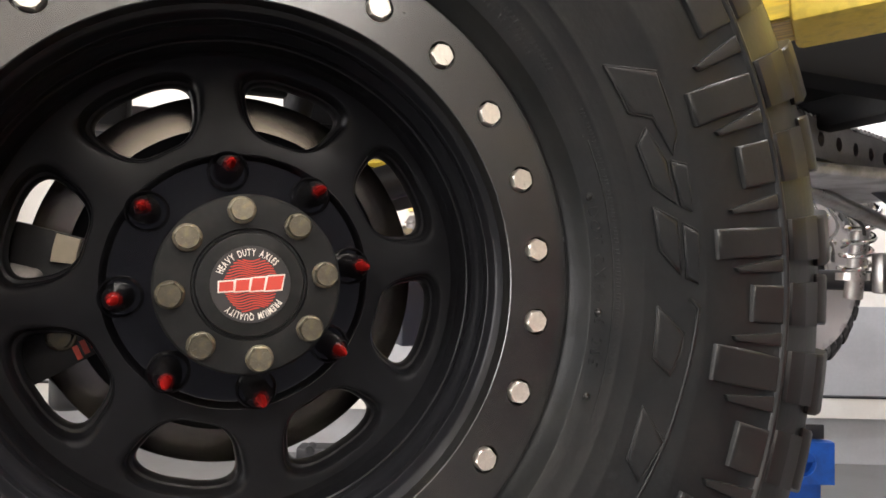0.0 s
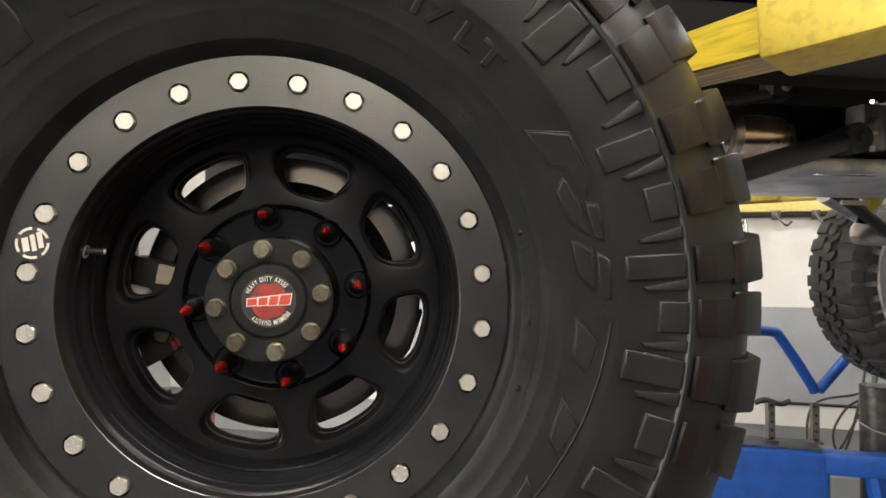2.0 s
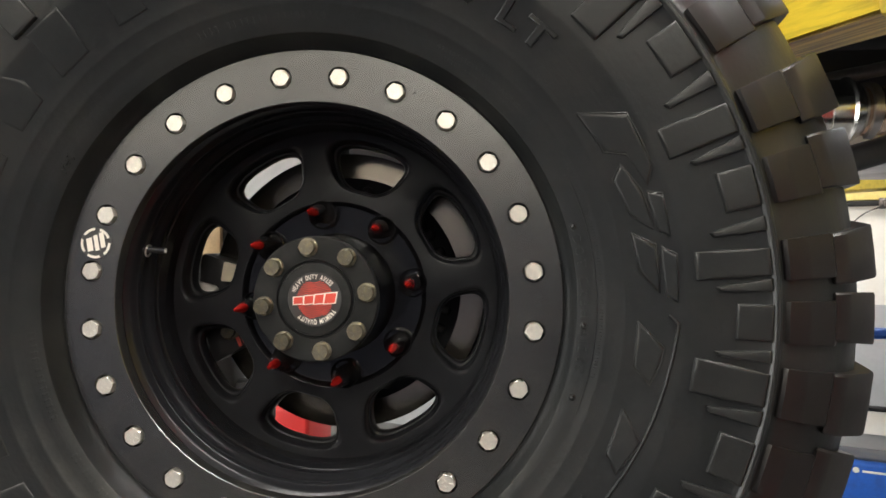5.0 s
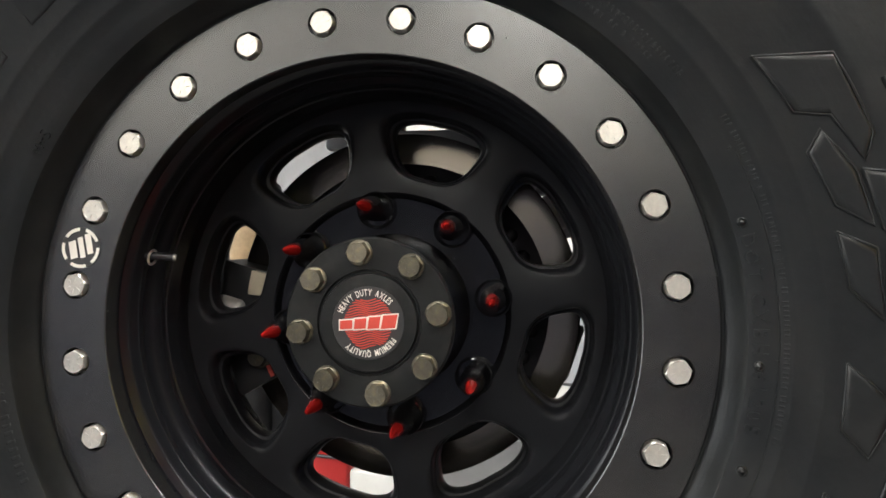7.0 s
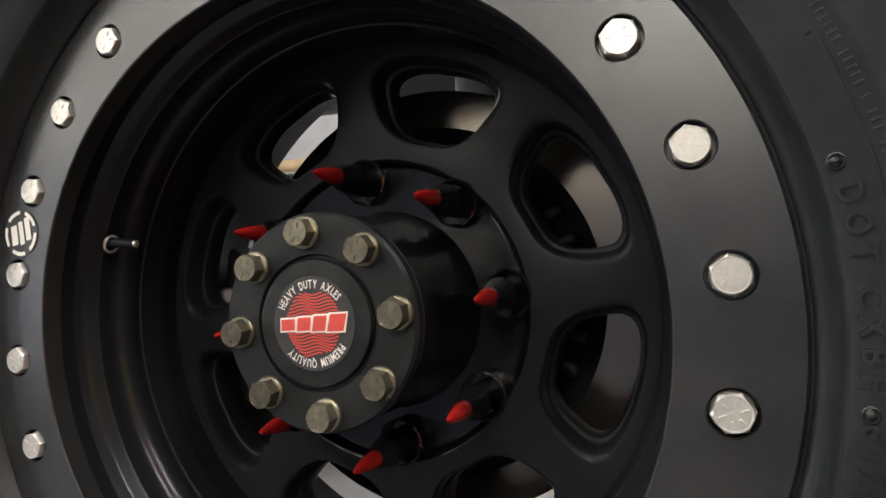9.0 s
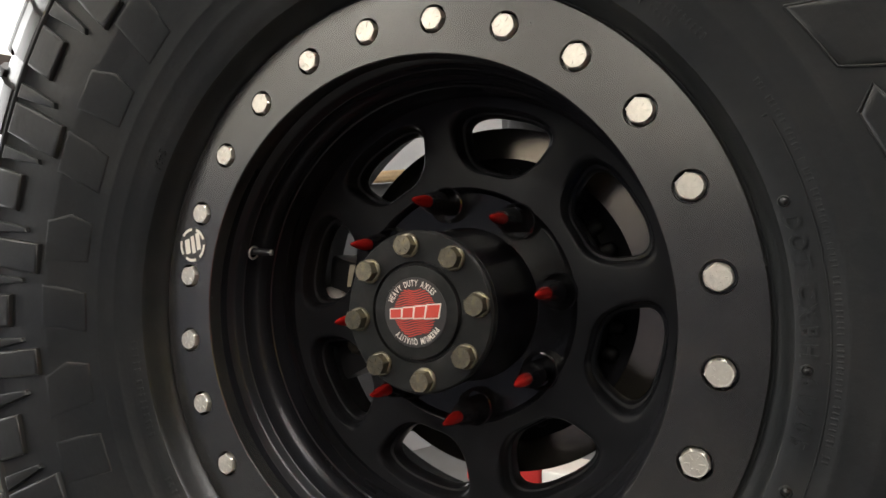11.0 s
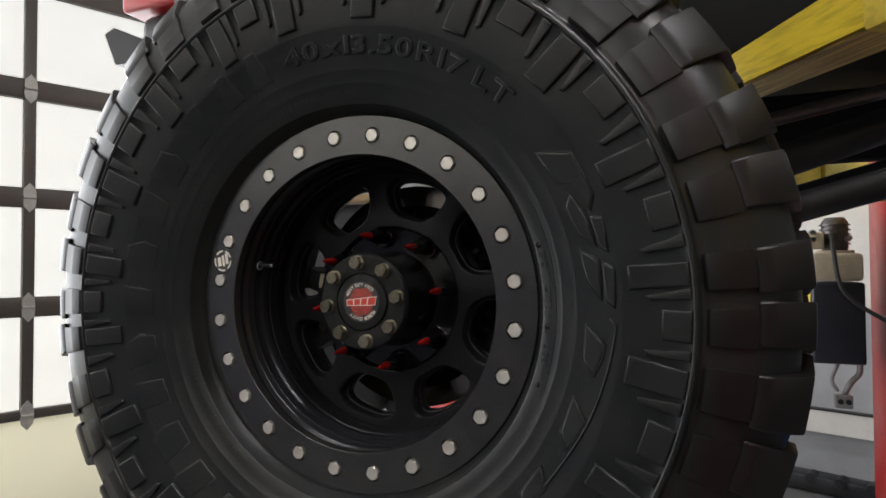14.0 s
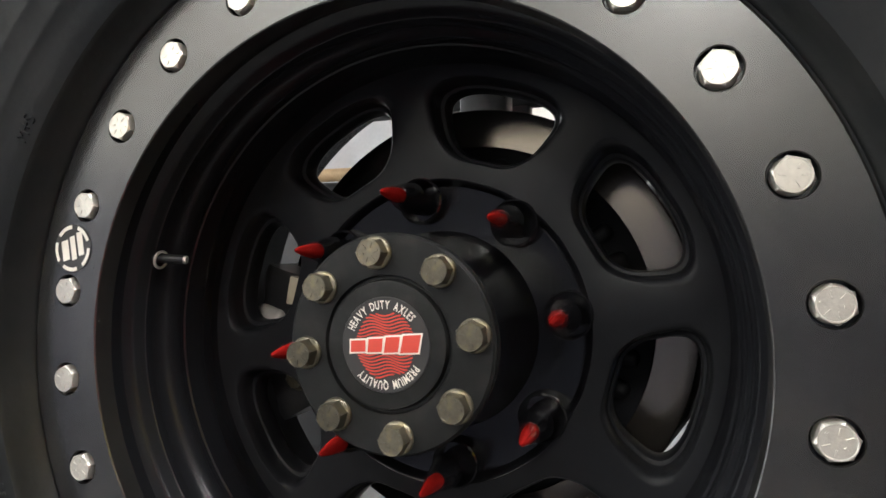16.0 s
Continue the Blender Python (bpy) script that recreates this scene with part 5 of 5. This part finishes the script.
for tip, root in (((0.45, 1.33, 1.5), (1.2, 2.45, 1.5)), ((2.25, 1.33, 1.5), (1.3, 2.45, 1.5)), ((2.25, 0.42, 1.5), (1.6, -1.15, 1.5))):
    tip, root = Vector(tip), Vector(root)
    part("arm", arm_tube(rel(*tip), rel(*(tip + (root - tip) * 0.55)), 0.095, 0.085), YELLOW, hoist)
    part("arm_sleeve", arm_tube(rel(*(tip + (root - tip) * 0.4)), rel(*root), 0.125, 0.115, 0.012), YELLOW_ROUGH, hoist)
    part("arm_pad", prism_tube([rel(tip.x, tip.y, 1.585), rel(tip.x, tip.y, 1.6)], 0.055, 20), BLACK_PLASTIC, hoist)

# hydraulic power unit on the far post
unit = thing("power_unit", pose(0.935, 2.42, 1.0), "hydraulic power unit with dark oil tank and beige cap", "hydraulic pump")
part("tank", box(0.19, 0.22, 0.335, 0.012, (0, 0, 0.0), 3), TANK, unit, "dark rectangular oil tank")
part("cap", box(0.187, 0.21, 0.115, 0.018, (0, 0, 0.23), 3), BEIGE, unit, "beige cast cap")
part("motor", prism_tube([(0.01, 0, 0.28), (0.01, 0, 0.31), (0.01, 0, 0.42), (0.01, 0, 0.44)], [0.04, 0.05, 0.05, 0.036], 24), GREY_IRON, unit, "dark ribbed motor")
for k in range(5):
    part("motor_rib", prism_tube([(0.01, 0, 0.325 + 0.02 * k), (0.01, 0, 0.331 + 0.02 * k)], 0.058, 24), GREY_IRON, unit)
part("valve_block", box(0.06, 0.08, 0.07, 0.006, (-0.075, -0.06, 0.34)), BEIGE, unit)
for dx, dz in ((-0.085, 0.345), (-0.085, 0.375), (0.045, 0.35)):
    part("fitting", prism_tube([(dx, -0.1, dz), (dx, -0.07, dz)], [0.012, 0.014], 6), STEEL, unit)
part("pump_flange", prism_tube([(0.01, 0, 0.285), (0.01, 0, 0.3)], 0.072, 24), BEIGE, unit)
part("label_plate", box(0.003, 0.05, 0.12, 0, (-0.0965, -0.06, 0.1)), YELLOW, unit, "small yellow label")
part("hose", prism_tube(curve_points([(-0.02, -0.1, 0.37), (-0.016, -0.125, 0.29), (0.0, -0.13, 0.17), (0.04, -0.13, 0.1), (0.145, -0.13, 0.025), (0.26, -0.12, -0.03)]), 0.009, 10), HOSE, unit, "black hydraulic hose")
solid("conduit", merge(prism_tube(curve_points([(0.05, 0, -0.165), (0.05, 0, -0.22), (0.02, 0, -0.26), (-0.01, 0.0, -0.32)]), 0.012, 10), prism_tube(curve_points([(-0.02, 0, -0.17), (-0.05, 0, -0.25), (-0.03, 0.0, -0.3)]), 0.007, 8)), STEEL,
      "grey metal conduit below the power unit", "conduit", pose(0.98, 2.45, 1.0))
jb = thing("junction_box", pose(0.97, 2.45, 0.66), "small grey metal junction box with two round plugs", "junction box")
part("body", box(0.065, 0.05, 0.06, 0.006), STEEL, jb)
for dx in (-0.03, 0.03):
    part("plug", moved(prism_tube([(0, 0, 0), (0, -0.01, 0)], 0.011, 14), Matrix.Translation((dx / 2, -0.023, 0))), BLACK_PLASTIC, jb)

# ---------------------------------------------------------------- things on the far wall, in the room's axes
def in_room(a, b, z, turn=0.0):
    return ROOM @ pose(a, b, z, 0, 0, turn)


def to_room(x, y):
    c, s = math.cos(radians(ROOM_TURN)), math.sin(radians(ROOM_TURN))
    return x * c + y * s, -x * s + y * c


hook_a, _ = to_room(2.88, 3.57)
hook_a += 0.18
solid("wall_beam", box(3.4, 0.05, 0.135, 0.006), PALE_YELLOW, "long yellow painted beam fixed along the wall", "beam", in_room(hook_a, B1 - 0.03, 1.675))
rail = thing("tool_rail", in_room(hook_a, B1 - 0.03, 1.588), "dark wall rail with metal hooks and hanging tools", "tool rail")
part("rail", box(2.6, 0.035, 0.035, 0.004), FRAME_BLACK, rail)
for k, off in enumerate((-0.257, 0.048, 0.3, 0.6, -0.75)):
    part("hook", prism_tube(curve_points([(off, -0.01, 0.02), (off, -0.05, -0.02), (off + 0.03, -0.07, -0.06), (off + 0.06, -0.06, -0.08), (off + 0.09, -0.06, -0.05)]), 0.008, 8), GREY_IRON, rail, "bent metal hook")
    part("hook_plate", box(0.06, 0.012, 0.07, 0.004, (off, -0.022, -0.005)), GREY_IRON, rail)
solid("hanging_tool", merge(prism_tube([(0, 0, 0), (0.04, 0, -0.36)], 0.008, 10), prism_tube([(0.03, 0, 0), (0.07, 0, -0.35)], 0.008, 10), prism_tube([(0.03, 0, -0.36), (0.075, 0, -0.375)], 0.012, 10)), CHROME, "chrome twin-tube tool hanging from a hook", "tool", in_room(hook_a - 0.19, B1 - 0.09, 1.55))
solid("hanging_wire", prism_tube(curve_points([(0, 0, 0), (-0.12, 0, -0.06), (-0.22, 0, -0.18), (-0.26, 0, -0.32)]), 0.004, 6), HOSE, "thin dark wire hanging from the rail", "wire", in_room(hook_a - 0.26, B1 - 0.06, 1.57))
solid("wall_hanger", merge(prism_tube([(-0.15, 0, 0), (0.15, 0, 0)], 0.014, 8)), BLACK_PLASTIC, "black bracket on the low kerb", "bracket", in_room(hook_a - 0.38, B1 - 0.07, 0.275))
def perforated_strut(m, label):
    ob = thing("perforated_strut", m, label, "strut", "struts on the machine base")
    part("core", box(0.014, 0.006, 0.19, 0, (0, 0.006, 0.49)), BLACK_PLASTIC, ob)
    part("upright", holed_channel(0.0, 0.19, -0.015, 0, 0.03, 5, 0.0075), GREY_IRON, ob, m=pose(0, 0, 0.397, 0, -90, 0))
    part("foot", box(0.06, 0.05, 0.012, 0.003, (0, 0, 0.403)), GREY_IRON, ob)
    return ob


strut = perforated_strut(pose(2.06, 2.12, 0.0, 0, 0, -20), "dark perforated steel strut with a hooked head, on the base")
part("head", prism_tube(curve_points([(-0.07, 0, 0.575), (-0.025, 0, 0.592), (0.04, 0, 0.575), (0.085, 0, 0.59)]), 0.013, 8), BLACK_PLASTIC, strut, "black hooked head")
perforated_strut(pose(2.245, 2.06, 0.0, 0, 0, -26), "dark perforated steel strut on the blue machine base")

# ---------------------------------------------------------------- things on the floor under the truck
frame_pts = curve_points([(1.35, 2.32, 0.91), (2.0, 2.3, 0.9), (2.19, 2.3, 0.895), (2.25, 2.3, 0.86), (2.4, 2.3, 0.65), (2.44, 2.3, 0.585)])
stand = thing("blue_tube_stand", pose(0, 0, 0), "blue bent-tube workshop stand", "stand")
part("tube", prism_tube(frame_pts, 0.026, 14), BLUE, stand)
part("tube", prism_tube(curve_points([(2.46, 2.3, 0.59), (2.55, 2.3, 0.68), (2.7, 2.3, 0.83)]), 0.026, 14), BLUE, stand)
part("tube", prism_tube([(1.35, 2.32, 0.91), (1.35, 2.32, FLOOR_Z)], 0.026, 14), BLUE, stand)
cabinet = thing("machine_base", pose(1.62, 2.2, 0.0, 0, 0, -23), "blue steel machine base with a small white shield mark", "machine base")
part("body", box(0.66, 0.2, 0.385 - FLOOR_Z, 0.02, (0.33, 0.1, (0.385 + FLOOR_Z) / 2), 5), BLUE, cabinet)
part("crossbar", box(0.66, 0.1, 0.1, 0.014, (0.95, 0.05, 0.335)), BLUE, cabinet, "blue crossbar over the opening")
part("leg", prism_tube([(0.84, 0.05, 0.33), (0.93, 0.05, FLOOR_Z)], 0.04, 8), BLUE, cabinet)
part("leg", box(0.34, 0.05, 0.3 - FLOOR_Z, 0.012, (1.1, 0.075, (0.3 + FLOOR_Z) / 2)), BLUE, cabinet)
part("side_plate", holed_channel(1.0, 1.3, -0.004, 0.285, 0.2, 1, 0.062), BLUE, cabinet, "blue plate with one large round hole")
part("hole_rim", prism_tube([(1.15 + 0.064 * math.cos(q), -0.006, 0.285 + 0.064 * math.sin(q)) for q in np.linspace(0, 2 * math.pi, 33)], 0.004, 8), BLUE, cabinet)
part("fin", box(0.09, 0.012, 0.07, 0.004, (1.24, 0.06, 0.42)), BLACK_PLASTIC, cabinet, "black plate on the base")
part("top", box(0.6, 0.16, 0.012, 0.004, (0.33, 0.1, 0.391)), CABINET_TOP, cabinet, "dull dark top")
part("mark", prism_tube([(0.15, 0.0, 0.348), (0.15, -0.0015, 0.348)], 0.012, 14), PRINT_WHITE, cabinet, "white shield mark")
part("mark", box(0.085, 0.002, 0.009, 0, (0.215, -0.0012, 0.345)), PRINT_WHITE, cabinet, "illegible white line")
for x, y, top, r, mat, lab in ((2.725, 1.99, 0.672, 0.074, GREEN, "green painted round support post"), (2.575, 2.06, 0.662, 0.074, DARK_IRON, "worn dark iron support post")):
    post = thing("support_post", pose(x, y, 0), lab + " standing on the floor", "support post", "support posts")
    part("tube", prism_tube([(0, 0, FLOOR_Z + 0.02), (0, 0, top - 0.005), (0, 0, top)], [r, r, r * 0.95], 28), mat, post)
    part("base", prism_tube([(0, 0, FLOOR_Z), (0, 0, FLOOR_Z + 0.02)], r * 2, 24), mat, post)
solid("wire_tie", merge(prism_tube(curve_points([(2.46, 2.06, 0.5), (2.495, 2.02, 0.47), (2.56, 1.982, 0.445), (2.63, 1.96, 0.455), (2.66, 1.938, 0.462), (2.72, 1.912, 0.425), (2.79, 1.92, 0.435), (2.83, 1.96, 0.4)]), 0.004, 8)), PALE_STEEL, "twisted pale wire tied across the posts", "wire")
solid("air_hose", prism_tube(curve_points([(2.600, 2.150, 0.767), (2.562, 2.150, 0.567), (2.500, 2.175, 0.318), (2.400, 2.175, 0.242), (2.300, 2.175, 0.343), (2.325, 2.175, 0.543), (2.500, 2.150, 0.593), (2.625, 2.150, 0.567), (2.575, 2.150, 0.193), (2.600, 2.150, FLOOR_Z)]), 0.006, 8), AIR_LINE, "looped brown-grey air hose hanging down", "hose")
solid("air_hose", prism_tube(curve_points([(2.662, 2.175, 0.792), (2.675, 2.175, 0.643), (2.562, 2.188, 0.443), (2.475, 2.188, 0.318), (2.450, 2.188, 0.417), (2.550, 2.188, 0.543), (2.662, 2.175, 0.518), (2.688, 2.175, 0.068), (2.688, 2.175, FLOOR_Z)]), 0.006, 8), AIR_LINE, "second brown-grey air hose hanging beside the posts", "hose")
solid("green_hose", prism_tube(curve_points([(2.612, 2.125, 0.693), (2.575, 2.100, 0.468), (2.650, 2.075, 0.193), (2.700, 2.050, FLOOR_Z)]), 0.007, 8), GREEN, "thin green hose running down to the floor", "hose")
cart = thing("tool_cart", pose(-0.76, 2.48, 0.0, 0, 0, -10), "pale workshop cart with a red tray on top", "cart")
part("body", box(0.6, 0.26, 0.3 - FLOOR_Z - 0.06, 0.012, (0.1, 0, (0.3 + FLOOR_Z + 0.06) / 2), 3), WALL_WHITE, cart, "pale sheet-metal body")
part("tray", box(0.4, 0.285, 0.36, 0.02, (-0.02, 0, 0.355), 3), RED_PAINT, cart, "red tray")
part("handle", prism_tube([(-0.12, -0.155, 0.36), (0.12, -0.155, 0.36)], 0.008, 8), BLACK_PLASTIC, cart)
for dx in (-0.16, 0.16):
    for dy in (-0.09, 0.09):
        part("caster", prism_tube([(dx, dy - 0.012, FLOOR_Z + 0.03), (dx, dy + 0.012, FLOOR_Z + 0.03)], 0.03, 16), BLACK_PLASTIC, cart)
rack = thing("black_tray", in_room(*to_room(1.25, 4.05), FLOOR_Z), "long black tray with round fittings on the floor by the wall", "tray")
part("tray", box(1.2, 0.16, 0.1, 0.01, (0, 0, 0.06)), BLACK_PLASTIC, rack)
for k in range(7):
    part("fitting", prism_tube([(-0.5 + 0.17 * k, -0.09, 0.1), (-0.5 + 0.17 * k, 0.0, 0.1)], [0.03, 0.035], 16), BLACK_PLASTIC, rack)

# ---------------------------------------------------------------- assumed ceiling lights, fixtures added out of view
for ta, tb, watts, tint in TUBES:
    fix = thing("ceiling_light", ROOM @ pose(ta, tb, TOP), "assumed long white fluorescent ceiling light, out of view", "ceiling light", "ceiling lights")
    part("housing", box(1.3, 0.2, 0.05, 0.006, (0, 0, -0.025)), CEILING_MAT, fix)
    part("tube", prism_tube([(-0.6, 0.06, -0.055), (0.6, 0.06, -0.055)], 0.013, 10), TUBE_LIGHT, fix)
    part("tube", prism_tube([(-0.6, -0.06, -0.055), (0.6, -0.06, -0.055)], 0.013, 10), TUBE_LIGHT, fix)
